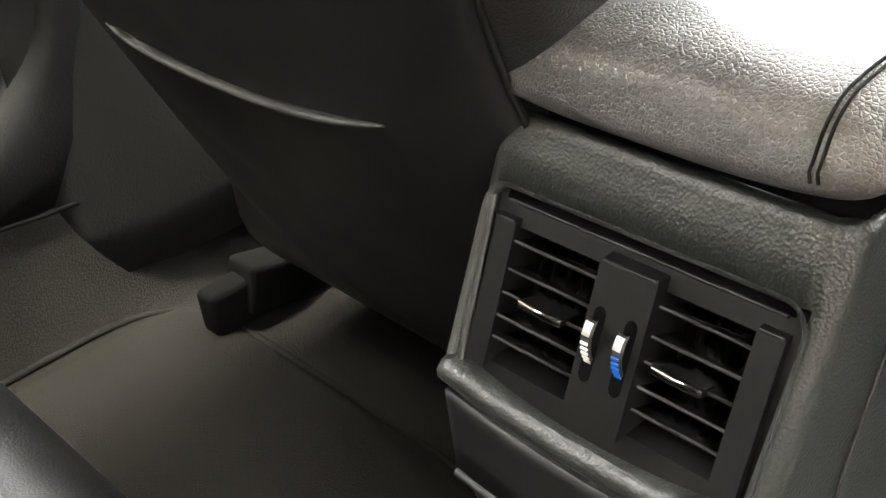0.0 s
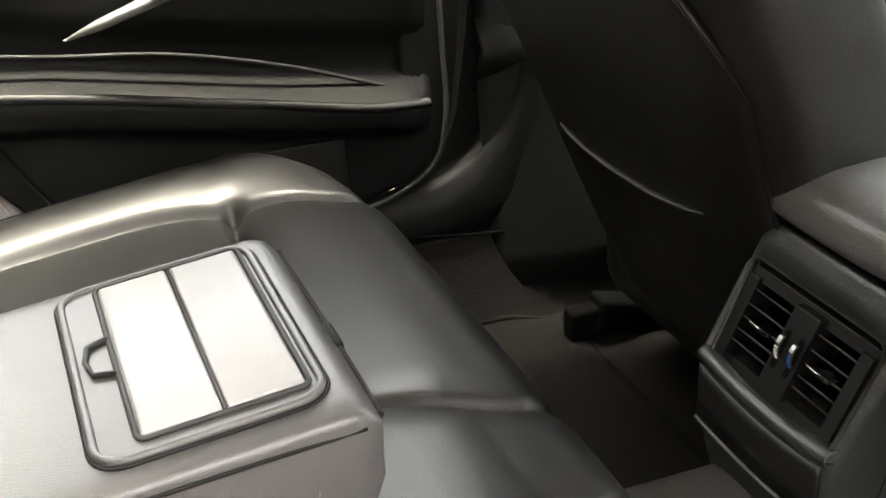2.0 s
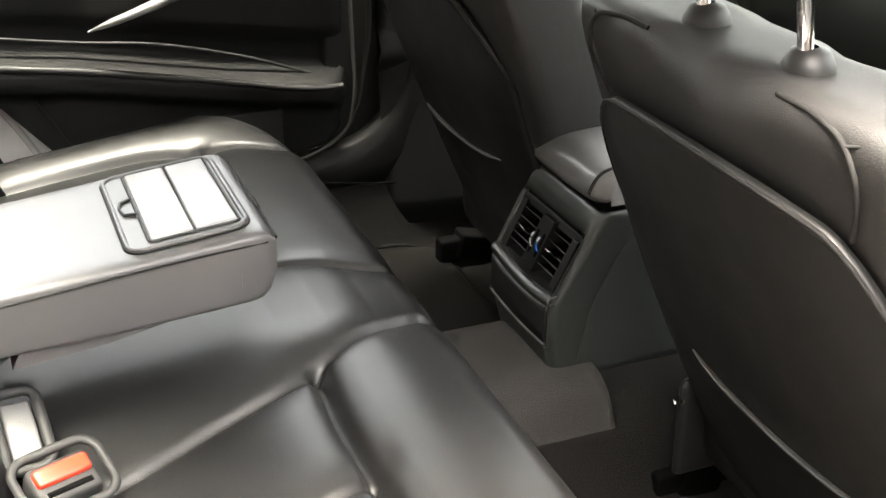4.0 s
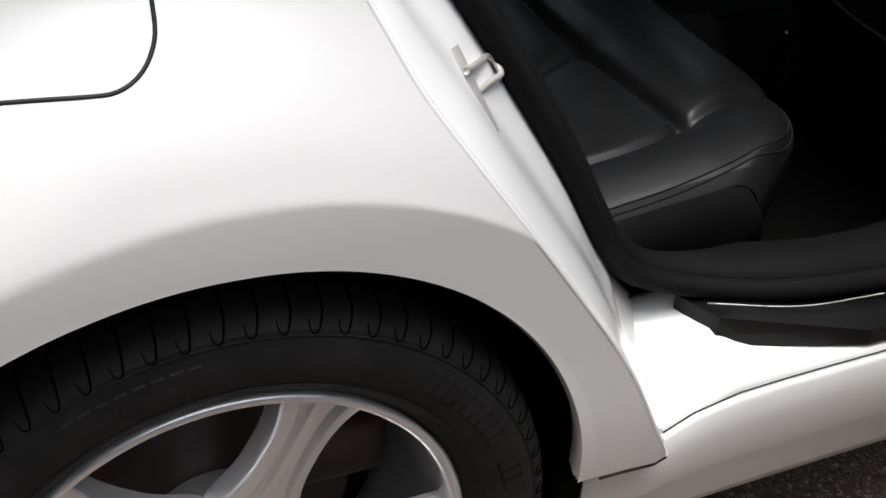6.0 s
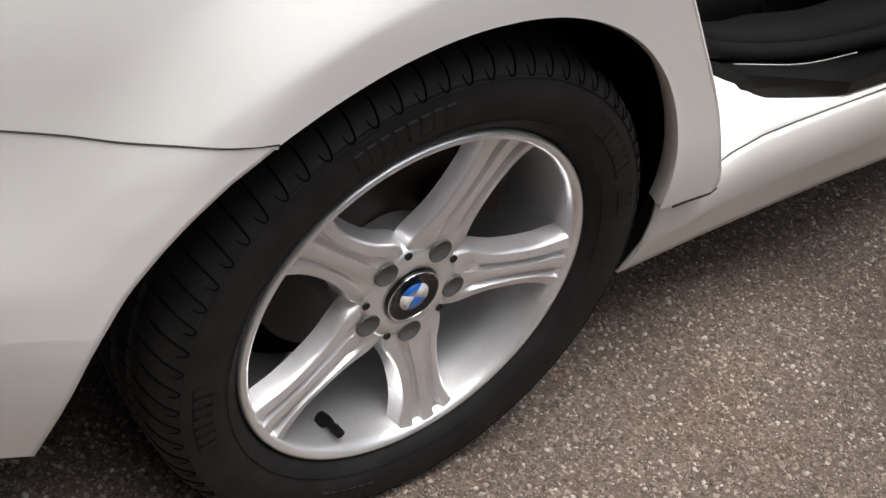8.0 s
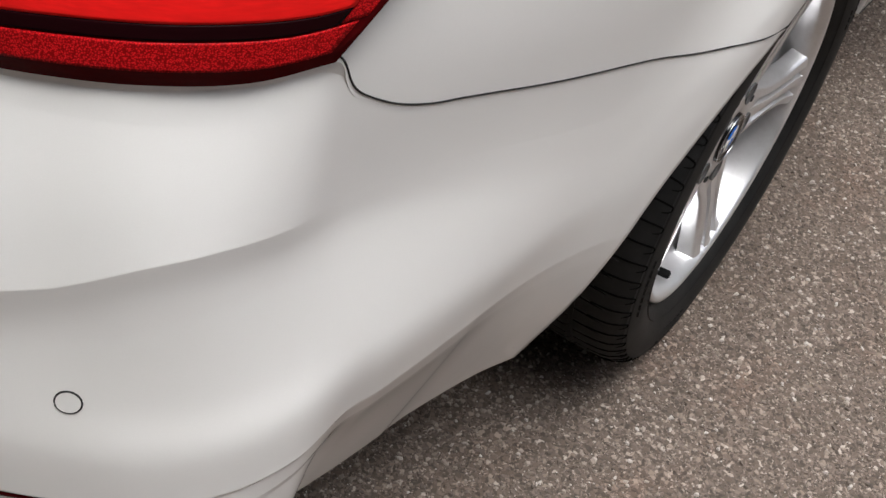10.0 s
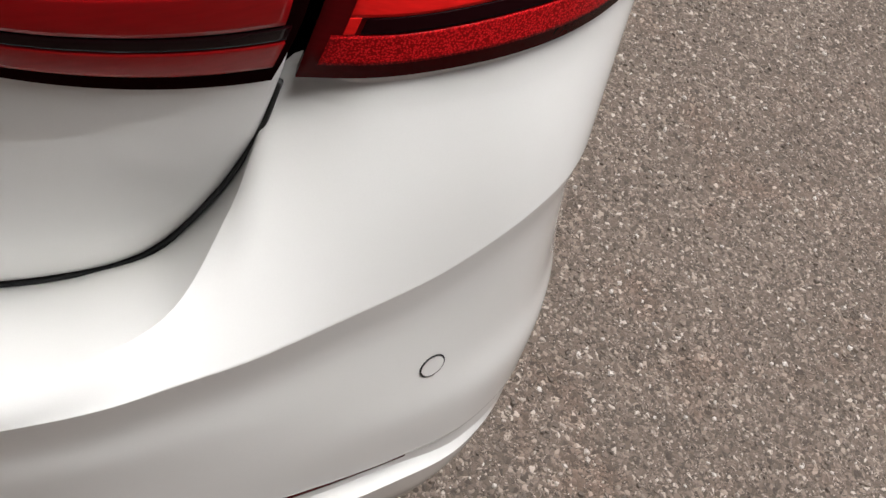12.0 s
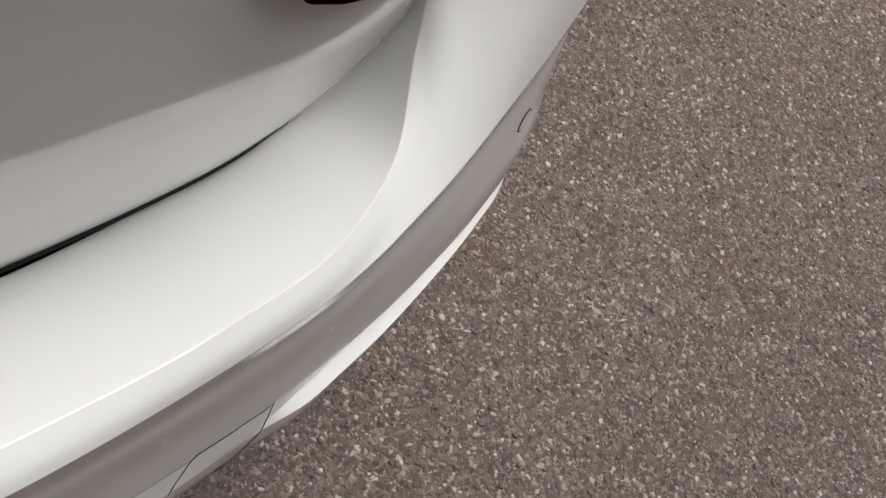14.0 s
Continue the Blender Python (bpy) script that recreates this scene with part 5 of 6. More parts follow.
def cushion_surface(x, y):
    """Height of the cushion with its rolled front edge."""
    e = front_x(y) - 0.045
    sn = np.clip((x - e) / 0.045, 0, 0.999)
    return cushion_top(np.minimum(x, e), y) - side_drop(y) - 0.05 * (1 - np.sqrt(1 - sn**2))


def cushion():
    y = np.concatenate([np.linspace(-0.716, -0.62, 28), np.linspace(-0.62, 0.62, 340)[1:-1], np.linspace(0.62, 0.716, 28)])
    k = np.linspace(0, 1, 150)
    x0 = 0.20
    x = x0 + (front_x(y)[:, None] - 0.045 - x0) * k
    yy = np.broadcast_to(y[:, None], x.shape)
    z = cushion_top(x, yy) - side_drop(yy)
    g = [np.stack([x, yy, z], -1)]
    edge = g[0][:, -1]
    fall = []
    for a in np.linspace(0.12, 1, 9):
        t = a * np.pi / 2
        fall.append(edge + np.stack([np.full(len(y), 0.045 * np.sin(t)), np.zeros(len(y)), np.full(len(y), -0.05 * (1 - np.cos(t)))], -1))
    low = edge[:, 2] - 0.05
    for f in (0.25, 0.5, 0.75, 1.0):
        fall.append(np.stack([edge[:, 0] + 0.045 - 0.045 * f, y, low + (0.315 - low) * f], -1))
    return np.concatenate([g[0], np.stack(fall, 1)], 1)


CUSHION = cushion()
seat_cushion = part("seat_cushion", outward(sheet(CUSHION[4:-4, :157]), way=(0.2, 0, 1)), LEATHER, rear_seat, "black leather seat cushion with sewn grooves")
# front and flanks wear the darkened leather in place of real shade
part("cushion_front", outward(sheet(CUSHION[:, 156:]), way=(1, 0, 0)), FLANK, rear_seat, "leather front of the cushion, shade put into its dull black")
for s in (1, -1):
    j = 0 if s == 1 else -1
    top = CUSHION[j, ::4][:, :3]
    rows = [top, top + (0, -0.010 * s, -0.007), top + (0, -0.016 * s, -0.022), top + (0, -0.017 * s, -0.045), top * (1, 1, 0) + (0, -0.010 * s, 0.45), top * (1, 1, 0) + (0, 0.006 * s, 0.40)]
    band = CUSHION[:5, :157] if s == 1 else CUSHION[-5:, :157]
    part("cushion_edge", outward(sheet(band), way=(0.2, -s, 1)), EDGE, rear_seat, "dull grained border outside the stitching")
    part("cushion_side", outward(sheet(np.stack(rows, 1)), way=(0, -s, 0)), FLANK, rear_seat, "leather cushion flank, shade put into its dull black")
    for d in (0.0, 0.0075):
        st = curve([(0.36, -0.704 - d), (0.459, -0.703 - d), (0.55, -0.700 - d), (0.632, -0.689 - d), (0.700 + d * 0.3, -0.668 - d), (0.735 + d * 0.6, -0.640 - d * 0.6), (0.757 + d * 0.9, -0.59)], 60)
        part("stitching", tube(np.stack([st[:, 0], st[:, 1] * s, cushion_surface(st[:, 0], st[:, 1]) + 0.0004], -1), 0.0013, 5), STITCH, seat_cushion, "raised double stitching")
    for pts, _, _ in SEAMS:
        p = curve(pts, 60)
        p = p[(p[:, 0] > 0.26) & (p[:, 0] < front_x(p[:, 1]) - 0.012)] * (1, s)
        part("seam", tube(np.stack([p[:, 0], p[:, 1], cushion_surface(p[:, 0], p[:, 1]) - 0.0004], -1), 0.0014, 5), STITCH, seat_cushion, "sewn seam in the leather")


def back_shape(y0, y1, lean=0.30):
    u, v = np.meshgrid(np.linspace(0, 1, 40), np.linspace(0, 1, 40), indexing="ij")
    y = y0 + (y1 - y0) * u
    edge = np.maximum(np.abs(2 * u - 1) ** 10, np.abs(2 * v - 1) ** 12)
    ridge = 0.022 * np.exp(-((np.abs(2 * u - 1) - 0.78) / 0.12) ** 2)
    groove = 0.006 * np.exp(-((((v * 6) % 1) - 0.5) / 0.07) ** 2) * (np.abs(2 * u - 1) < 0.6)
    z = 0.455 + 0.56 * v
    x = 0.275 - lean * (z - 0.455) + 0.03 * np.sin(v * np.pi) + ridge - 0.05 * edge - groove
    return np.stack([x, y, z], -1)


for y0, y1 in ((-0.73, -0.155), (0.10, 0.73)):
    part("backrest", outward(sheet(back_shape(y0, y1)), way=(1, 0, 0)), LEATHER, rear_seat, "black leather outer backrest", thick=0.12)
mid = back_shape(-0.15, 0.095)
part("centre_backrest", outward(sheet(mid[:, 24:]), way=(1, 0, 0)), LEATHER, rear_seat, "upper part of the centre backrest", thick=0.10)
# solid near-black block stands in for the shade of the hollow
part("armrest_recess_shade", block(0.0, 0.10, -0.152, 0.097, 0.48, 0.80, 0.01), VOID, rear_seat, "black block for the shade in the recess behind the armrest")
for y in (-0.44, 0.42):
    hr = moved(block(-0.05, 0.05, -0.13, 0.13, -0.07, 0.08, 0.04, 4), Matrix.Translation((0.06, y, 1.10)) @ Matrix.Rotation(radians(-12), 4, "Y"))
    part("headrest", hr, LEATHER, rear_seat, "black leather headrest")

def loop_of(x0, x1, y0, y1, r, n=6):
    pts = []
    for cx, cy, a0 in ((x1 - r, y1 - r, 0), (x0 + r, y1 - r, 90), (x0 + r, y0 + r, 180), (x1 - r, y0 + r, 270)):
        pts += [(cx + r * math.cos(radians(a0 + 90 * i / n)), cy + r * math.sin(radians(a0 + 90 * i / n))) for i in range(n + 1)]
    return np.array(pts)


# buckles in the cushion
for s in (1, -1):
    spot = Matrix.Translation((0.330, -0.238 * s if s == 1 else 0.20, 0.538))
    m = spot @ Matrix.Rotation(radians(20 * s), 4, "Z") @ Matrix.Rotation(radians(26 * s), 4, "X")
    buckle = thing("seat_belt_buckle", (0.33, -0.23 * s, 0.50), "black seat belt buckle with orange-red release button", "seat belt buckle", "rear buckles")
    part("housing", moved(block(-0.034, 0.034, -0.024, 0.024, -0.030, 0.010, 0.008), m), SEAM, buckle, "dull black housing")
    part("release_button", moved(block(-0.029, 0.029, -0.004 if s == 1 else -0.016, 0.016 if s == 1 else 0.004, -0.010, 0.0165, 0.004), m), ORANGE, buckle, "orange-red release button")
    part("tongue_slot", moved(block(-0.024, 0.024, -0.0165 if s == 1 else 0.0105, -0.0105 if s == 1 else 0.0165, -0.010, 0.0112, 0.001), m), VOID, buckle, "slot for the belt tongue")
    part("bezel", moved(tube(np.c_[loop_of(-0.046, 0.046, -0.036, 0.036, 0.020), np.full(28, 0.006)], 0.005, 8, True), m), SEAM, buckle, "raised black surround")
pocket = thing("belt_stowage_slot", (0.30, -0.15, 0.50), "black plastic belt slot in the rear cushion", "belt slot")
m = Matrix.Translation((0.299, -0.150, 0.549)) @ Matrix.Rotation(radians(96), 4, "Z") @ Matrix.Rotation(radians(-24), 4, "Y")
part("slot_frame", moved(tube(np.c_[loop_of(-0.050, 0.050, -0.023, 0.023, 0.014), np.full(28, 0.003)], 0.0062, 8, True), m), SEAM, pocket, "rounded black frame")
part("slot_tongue", moved(block(-0.038, 0.038, -0.016, 0.016, -0.008, 0.002, 0.004), m), POCKET, pocket, "pale plastic tongue")
tag = part("anchor_label", moved(block(-0.016, 0.016, -0.014, 0.014, -0.001, 0.001, 0.0005), Matrix.Translation((0.30, 0.015, 0.555)) @ Matrix.Rotation(radians(-30), 4, "Y")), WHITE_PLASTIC)
tagged(tag, "small grey fabric tag tucked beside the armrest", "label")

# far seat belt with its tongue
belt = thing("seat_belt", (0.16, 0.60, 0.60), "grey seat belt hanging with a metal tongue", "seat belt")
strap = curve([(0.05, 0.66, 1.02), (0.16, 0.655, 0.90), (0.27, 0.65, 0.76), (0.29, 0.665, 0.62), (0.25, 0.69, 0.50)], 30)
part("webbing", outward(sheet(np.stack([strap + (0.018, -0.012, 0.01), strap - (0.018, -0.012, 0.01)], 1)), way=(1, -1, 0)), RUBBER, belt, "grey webbing", thick=0.0015)
m = Matrix.Translation((0.306, 0.622, 0.668)) @ Euler((radians(20), radians(-60), radians(30))).to_matrix().to_4x4()
part("tongue", moved(block(-0.03, 0.03, -0.015, 0.015, -0.0015, 0.0015, 0.001), m), CHROME, belt, "bright metal tongue")
part("tongue_grip", moved(block(-0.052, -0.012, -0.024, 0.024, -0.006, 0.006, 0.004), m), WHITE_PLASTIC, belt, "pale plastic grip")

# ---- folding armrest ----
armrest = thing("folding_armrest", (0.25, -0.027, 0.60), "grey-black leather armrest folded down with a cup holder lid", "armrest")
A_Y0, A_Y1 = -0.157, 0.092
A_POSE = Matrix.Translation((0.580, 0, 0.740)) @ Matrix.Rotation(radians(-6.0), 4, "Y")


def armrest_body():
    n, m = 70, 48
    xs = np.linspace(-0.43, 0.0, n)
    out = []
    for x in xs:
        t = (x + 0.43) / 0.43
        front = 1 - math.sqrt(max(0, 1 - max(0, (x + 0.022) / 0.022) ** 2))
        h0, h1 = -0.082 + 0.03 * front, 0.0 - 0.014 * front
        hw = (A_Y1 - A_Y0) / 2 - 0.004 * front - 0.013 * (1 - t) ** 2
        heel = max(0.0, (0.10 - t) / 0.10)
        h1, h0 = h1 - 0.030 * heel**2, h0 + 0.02 * (1 - t) ** 2
        ring = []
        for a in np.linspace(0, 2 * math.pi, m, endpoint=False):
            ca, sa = math.cos(a), math.sin(a)
            e = 0.16
            yy = (abs(ca) ** e) * (1 if ca > 0 else -1) * hw
            zz = (h0 + h1) / 2 + (abs(sa) ** e) * (1 if sa > 0 else -1) * (h1 - h0) / 2
            yy *= 1 + 0.02 * (zz < h1 - 0.02)
            ring.append((x + (0.012 * (zz - h1) / 0.08 if t > 0.9 else 0), (A_Y0 + A_Y1) / 2 + yy, zz))
        out.append(ring)
    v, f = sheet(np.array(out), False, True)
    f = [tuple(q) for q in f] + [tuple(range(m))[::-1], tuple(range(len(v) - m, len(v)))]
    return v, f


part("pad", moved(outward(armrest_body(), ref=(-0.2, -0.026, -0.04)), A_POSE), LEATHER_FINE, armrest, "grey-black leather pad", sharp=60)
for y in (A_Y0 - 0.001, A_Y1 + 0.001):
    part("welt", moved(tube(curve([(-0.43, y, -0.012), (-0.30, y, -0.010), (-0.1, y, -0.010), (-0.01, y * 0.985, -0.014)], 40), 0.0013, 6), A_POSE), STITCH, armrest, "dark sewn welt")
part("welt", moved(tube(curve([(0.001, A_Y0 + 0.012, -0.016), (0.002, -0.026, -0.016), (0.001, A_Y1 - 0.012, -0.016)], 30), 0.0022, 6), A_POSE), STITCH, armrest)


frame_loop = loop_of(-0.150, -0.0225, -0.135, 0.071, 0.018)
frame_pts = np.c_[frame_loop, np.full(len(frame_loop), 0.002)]
part("lid_frame", moved((np.vstack([frame_pts, [(-0.086, -0.032, 0.0025)]]), [(i, (i + 1) % len(frame_pts), len(frame_pts)) for i in range(len(frame_pts))]), A_POSE), LEATHER_FINE, armrest, "raised surround of the cup holder", smooth=False)
part("lid_groove", moved(tube(frame_pts, 0.0030, 8, True), A_POSE), LEATHER_FINE, armrest, "raised rim round the cup holder")
part("lid_groove", moved(tube(np.c_[loop_of(-0.1535, -0.0190, -0.1385, 0.0745, 0.0205), np.full(28, 0.0004)], 0.0012, 6, True), A_POSE), STITCH, armrest, "thin dark groove round the cup holder")
lid_part = part("cup_holder_lid", moved(join(block(-0.1240, -0.0787, -0.1195, 0.0635, -0.002, 0.0055, 0.0025), block(-0.0763, -0.0315, -0.1195, 0.0635, -0.002, 0.0055, 0.0025)), A_POSE), LID, armrest, "pale grey plastic roller lid in two slats")
outline = np.c_[loop_of(-0.1265, -0.0290, -0.1222, 0.0662, 0.006), np.full(28, 0.003)]
part("lid_gap", moved(tube(outline, 0.0019, 6, True), A_POSE), SEAM, armrest, "dark gap round the lid")
part("lid_gap", moved(tube(np.array([(-0.0775, -0.121, 0.0035), (-0.0775, -0.03, 0.0035), (-0.0775, 0.065, 0.0035)]), 0.0016, 6), A_POSE), SEAM, armrest)
part("lid_latch", moved(tube(np.array([(-0.1265, -0.048, 0.004), (-0.140, -0.043, 0.004), (-0.143, -0.026, 0.004), (-0.140, -0.009, 0.004), (-0.1265, -0.004, 0.004)]), 0.0019, 6), A_POSE), SEAM, lid_part, "dark outline of the finger latch")
part("hinge_cover", moved(block(-0.47, -0.405, A_Y0 + 0.012, A_Y1 - 0.012, -0.085, -0.03, 0.02), A_POSE), TRIM, armrest, "dark hinge cover")
wedge_side = np.array([(0.30, 0.622), (0.312, 0.646), (0.40, 0.656), (0.50, 0.662), (0.535, 0.664), (0.50, 0.655), (0.40, 0.634)])
wedge = np.concatenate([np.c_[wedge_side[:, 0], np.full(7, y), wedge_side[:, 1]] for y in (-0.148, 0.09)])
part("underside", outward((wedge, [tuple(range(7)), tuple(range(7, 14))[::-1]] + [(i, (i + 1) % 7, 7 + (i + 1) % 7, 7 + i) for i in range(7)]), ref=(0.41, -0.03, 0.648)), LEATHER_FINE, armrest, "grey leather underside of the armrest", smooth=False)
part("pull_tab", moved(block(-0.003, 0.005, -0.066, -0.036, -0.040, -0.012, 0.003), A_POSE), RUBBER, armrest, "black pull tab")

# ---- front seats ----
def back_x(z):
    return 0.92 + 0.39 * (0.87 - z)


def beside_console(y, z, s, yc, hw, flare=0.2):
    """Draws the lower inner half of a seat in, so that it clears the console."""
    free = np.clip((z - 0.66) / 0.16, 0, 1)
    limit = 0.107 - flare * free * free * (3 - 2 * free)
    room = np.clip((abs(yc) - limit + 0.015) / hw, 0.3, 1)
    off = y - yc
    return yc + np.where(off * s > 0, off * room, off)


def front_seat(s, yc, w, pocket_y, pocket_dz, sweep):
    """s: 1 for the near side (negative y), -1 for the far side."""
    seat = thing("front_seat", (1.2, yc, 0.27), "black leather front car seat with a hard pocketed back", "car seat", "front seats")
    rings = []
    for z, hw, dep in ((0.40, 0.20, 0.10), (0.46, 0.235, 0.14), (0.60, 0.25, 0.15), (0.78, 0.252, 0.15), (0.90, 0.250, 0.15), (0.945, 0.244, 0.148), (0.965, 0.236, 0.14), (0.977, 0.222, 0.125), (0.983, 0.19, 0.095), (0.985, 0.10, 0.05), (0.985, 0.0004, 0.0004)):
        a = np.linspace(0, 2 * np.pi, 64, endpoint=False)
        e = 0.36
        cx = back_x(z) + 0.075
        rings.append(np.stack([cx + np.sign(np.cos(a)) * np.abs(np.cos(a)) ** e * dep / 2, beside_console(yc + np.sign(np.sin(a)) * np.abs(np.sin(a)) ** e * hw * w, z, s, yc, hw * w), np.full(64, z)], -1))
    rings = np.array(rings)
    g = np.stack([curve(rings[:, j], 60) for j in range(64)], 1)
    part("backrest", outward(sheet(g, False, True), ref=(back_x(0.7) + 0.07, yc, 0.7)), LEATHER_DULL, seat, "black leather backrest with rounded shoulders")
    # hard back shell
    u, v = np.meshgrid(np.linspace(-1, 1, 40), np.linspace(0, 1, 50), indexing="ij")
    # its upper corners are rounded off in a long sweep
    z = 0.40 + (0.492 - 0.017 * np.abs(u) ** 2 - sweep * np.clip((np.abs(u) - 0.58) / 0.42, 0, 1) ** 2.3) * v
    hw = 0.180 + 0.064 * np.sin(np.clip(v, 0, 1) * np.pi * 0.55) ** 0.6
    y = beside_console(yc + u * hw * w, z, s, yc, hw * w, 0.024)
    x = back_x(z) - 0.012 - 0.010 * (1 - u**2) + 0.02 * np.abs(u) ** 8
    shell = np.stack([x, y, z], -1)
    part("back_shell", outward(sheet(shell), way=(-1, 0, 0)), TRIM_SMOOTH, seat, "hard black back shell", thick=0.01)
    rim_line = np.concatenate([shell[0, 6:][:: 1], shell[1:-1, -1], shell[-1, 6:][::-1]])
    part("shell_piping", tube(rim_line, 0.0022, 6), STITCH, seat, "thin piping round the back shell")
    pu = np.linspace(-1, 1, 50)
    pocket_z = 0.612 + pocket_dz + 0.014 * pu**2 + 0.006 * pu * s
    py = pocket_y + pu * 0.150
    flush = 0.010 * (1 - pu**4)
    part("pocket_edge", tube(np.stack([back_x(pocket_z) - 0.019 - flush * 0.5, py, pocket_z], -1), 0.0012 + 0.0046 * (1 - pu**6), 8, squash=0.5), PIPING, seat, "pale elastic edge of the back pocket")
    pk = np.stack([np.stack([back_x(zz) - 0.0185 - flush * k * 0.5 + 0.010 * pu**2 * (1 - k), py, zz], -1) for k, zz in ((1, pocket_z), (0.9, pocket_z - 0.05), (0.5, pocket_z - 0.12), (0, pocket_z - 0.17))], 1)
    part("back_pocket", outward(sheet(pk), way=(-1, 0, 0)), TRIM_SMOOTH, seat, "slack black back pocket")
    # seams of the upper back
    for k in (1, -1):
        ss = [(back_x(0.885) - 0.004, yc + 0.172 * w * k, 0.885), (back_x(0.92) - 0.003, yc + 0.184 * w * k, 0.92), (back_x(0.945) - 0.001, yc + 0.184 * w * k, 0.947), (back_x(0.962) + 0.004, yc + 0.172 * w * k, 0.966), (back_x(0.97) + 0.010, yc + 0.14 * w * k, 0.9755), (back_x(0.97) + 0.012, yc + 0.09 * w * k, 0.977)]
        across = [(back_x(0.962) + 0.003, yc + 0.172 * w * k, 0.966), (back_x(0.96) + 0.02, yc + 0.20 * w * k, 0.972), (back_x(0.955) + 0.05, yc + 0.222 * w * k, 0.972), (back_x(0.94) + 0.085, yc + 0.236 * w * k, 0.962)]
        part("seam", tube(curve(across, 20), 0.0016, 6), STITCH, seat, "sewn shoulder seam")
        part("seam", tube(curve(ss, 50), 0.0026, 6), STITCH, seat, "piped seam")
        post = part("headrest_post", tube(np.array([(back_x(0.98) + 0.062, yc + 0.075 * k, 0.97), (back_x(0.98) + 0.045, yc + 0.075 * k, 1.07)]), 0.007, 12), CHROME, seat, "chrome headrest post")
        part("post_collar", moved(lathe([(0.006, 0.020), (0.016, 0.017), (0.022, 0.006), (0.023, 0.0)], 28, (0, 0, 0)), Matrix.Translation((back_x(0.98) + 0.062, yc + 0.075 * k, 0.984)) @ Matrix.Rotation(radians(90), 4, "X")), TRIM_SMOOTH, post, "black plastic collar")
    part("headrest", moved(block(-0.05, 0.05, -0.135, 0.135, -0.08, 0.10, 0.045, 4), Matrix.Translation((back_x(0.98) + 0.04, yc, 1.14))), LEATHER, seat, "black leather headrest")
    part("seat_base", block(1.08, 1.58, yc - 0.24, yc + 0.24, 0.36, 0.54, 0.05, 4), LEATHER, seat, "black leather seat base")
    for k in (1, -1):
        part("seat_rail", block(1.06, 1.62, yc + 0.270 * k - 0.014, yc + 0.270 * k + 0.014, 0.27, 0.315, 0.006), VOID, seat, "black metal seat rail")
        part("rail_cover", moved(block(-0.032, 0.032, -0.021, 0.021, -0.028, 0.020, 0.006), Matrix.Translation((1.13, yc + 0.270 * k, 0.300)) @ Matrix.Rotation(radians(14), 4, "Y")), VOID, seat, "black rail end cover")
    part("recline_hinge", block(1.045, 1.13, yc + 0.205 * s - 0.008, yc + 0.205 * s + 0.008, 0.36, 0.50, 0.01), TRIM_SMOOTH, seat, "black hinge bracket")
    part("hinge_bolt", tube(np.array([(1.050, yc + 0.205 * s, 0.47), (1.041, yc + 0.205 * s, 0.472)]), 0.006, 10), CHROME, seat, "bright bolt head")
    return seat


front_seat(1, -0.452, 1.1, -0.460, -0.048, 0.150)
front_seat(-1, 0.310, 1.08, 0.325, 0.001, 0.105)

# ---- centre console ----
CY = 0.016
console = thing("centre_console", (1.1, CY, 0.43), "dark grained centre console with rear air vents", "car console")


def con_x(z):
    """The rear face, leaning forward above the tray lip and almost upright below it."""
    return np.interp(z, [0.40, 0.43, 0.47, 0.520, 0.533, 0.654], [0.972, 0.960, 0.951, 0.951, 0.9545, 1.0155])


def console_housing():
    zs = np.array([0.654, 0.6525, 0.648, 0.640, 0.6225, 0.6150, 0.60, 0.58, 0.56, 0.5465, 0.535, 0.520, 0.50, 0.47, 0.45, 0.43, 0.41])
    rings = []
    for z in zs:
        hw = np.interp(z, [0.41, 0.47, 0.53, 0.62, 0.65, 0.654], [0.089, 0.091, 0.0925, 0.0975, 0.0975, 0.0945])
        r = 0.016
        x0 = float(con_x(z)) + (0.004 if z > 0.653 else 0)
        prof = [(1.75, -hw), (1.4, -hw), (1.2, -hw), (x0 + 0.06, -hw)]
        prof += [(x0 + r - r * math.sin(t), -hw + r - r * math.cos(t)) for t in np.linspace(0, math.pi / 2, 6)]
        prof += [(x0, -hw * 0.6), (x0, -hw * 0.3), (x0, 0)]
        prof += [(x, -y) for x, y in prof[::-1][1:]]
        rings.append([(x, CY + y, z) for x, y in prof])
    return np.array(rings)


H = console_housing()
# the rear face is opened for the vents
hv, hf = sheet(H)
hf = [q for q in hf.tolist() if not (all(abs(hv[i][1] - CY) < 0.0865 and hv[i][0] < con_x(hv[i][2]) + 0.004 for i in q) and all(0.534 <= hv[i][2] <= 0.623 for i in q))]
hull = part("housing", outward((hv, hf), ref=(1.3, CY, 0.5)), TRIM, console, "dark grained plastic housing", sharp=55, thick=0.004)


def face(u, z, lift=0.0):
    """A point on the rear face: u across from the middle, z up."""
    return (float(con_x(z)) - lift, CY + u, z)


def face_strip(u0, u1, z0, z1, lift0, lift1, n=8, slant=0.0):
    front = np.array([[face(u + slant * (z1 - z), z, lift0) for z in np.linspace(z0, z1, n)] for u in (u0, u1)])
    rear = np.array([[face(u + slant * (z1 - z), z, lift1) for z in np.linspace(z0, z1, n)] for u in (u0, u1)])
    ring = np.stack([front[0], front[1], rear[1], rear[0]], 1)
    v, f = sheet(ring, False, True)
    return outward((v, [tuple(q) for q in f] + [(0, 1, 2, 3), (len(v) - 4, len(v) - 3, len(v) - 2, len(v) - 1)]), ref=(float(con_x((z0 + z1) / 2)) - (lift0 + lift1) / 2, CY + (u0 + u1) / 2, (z0 + z1) / 2))


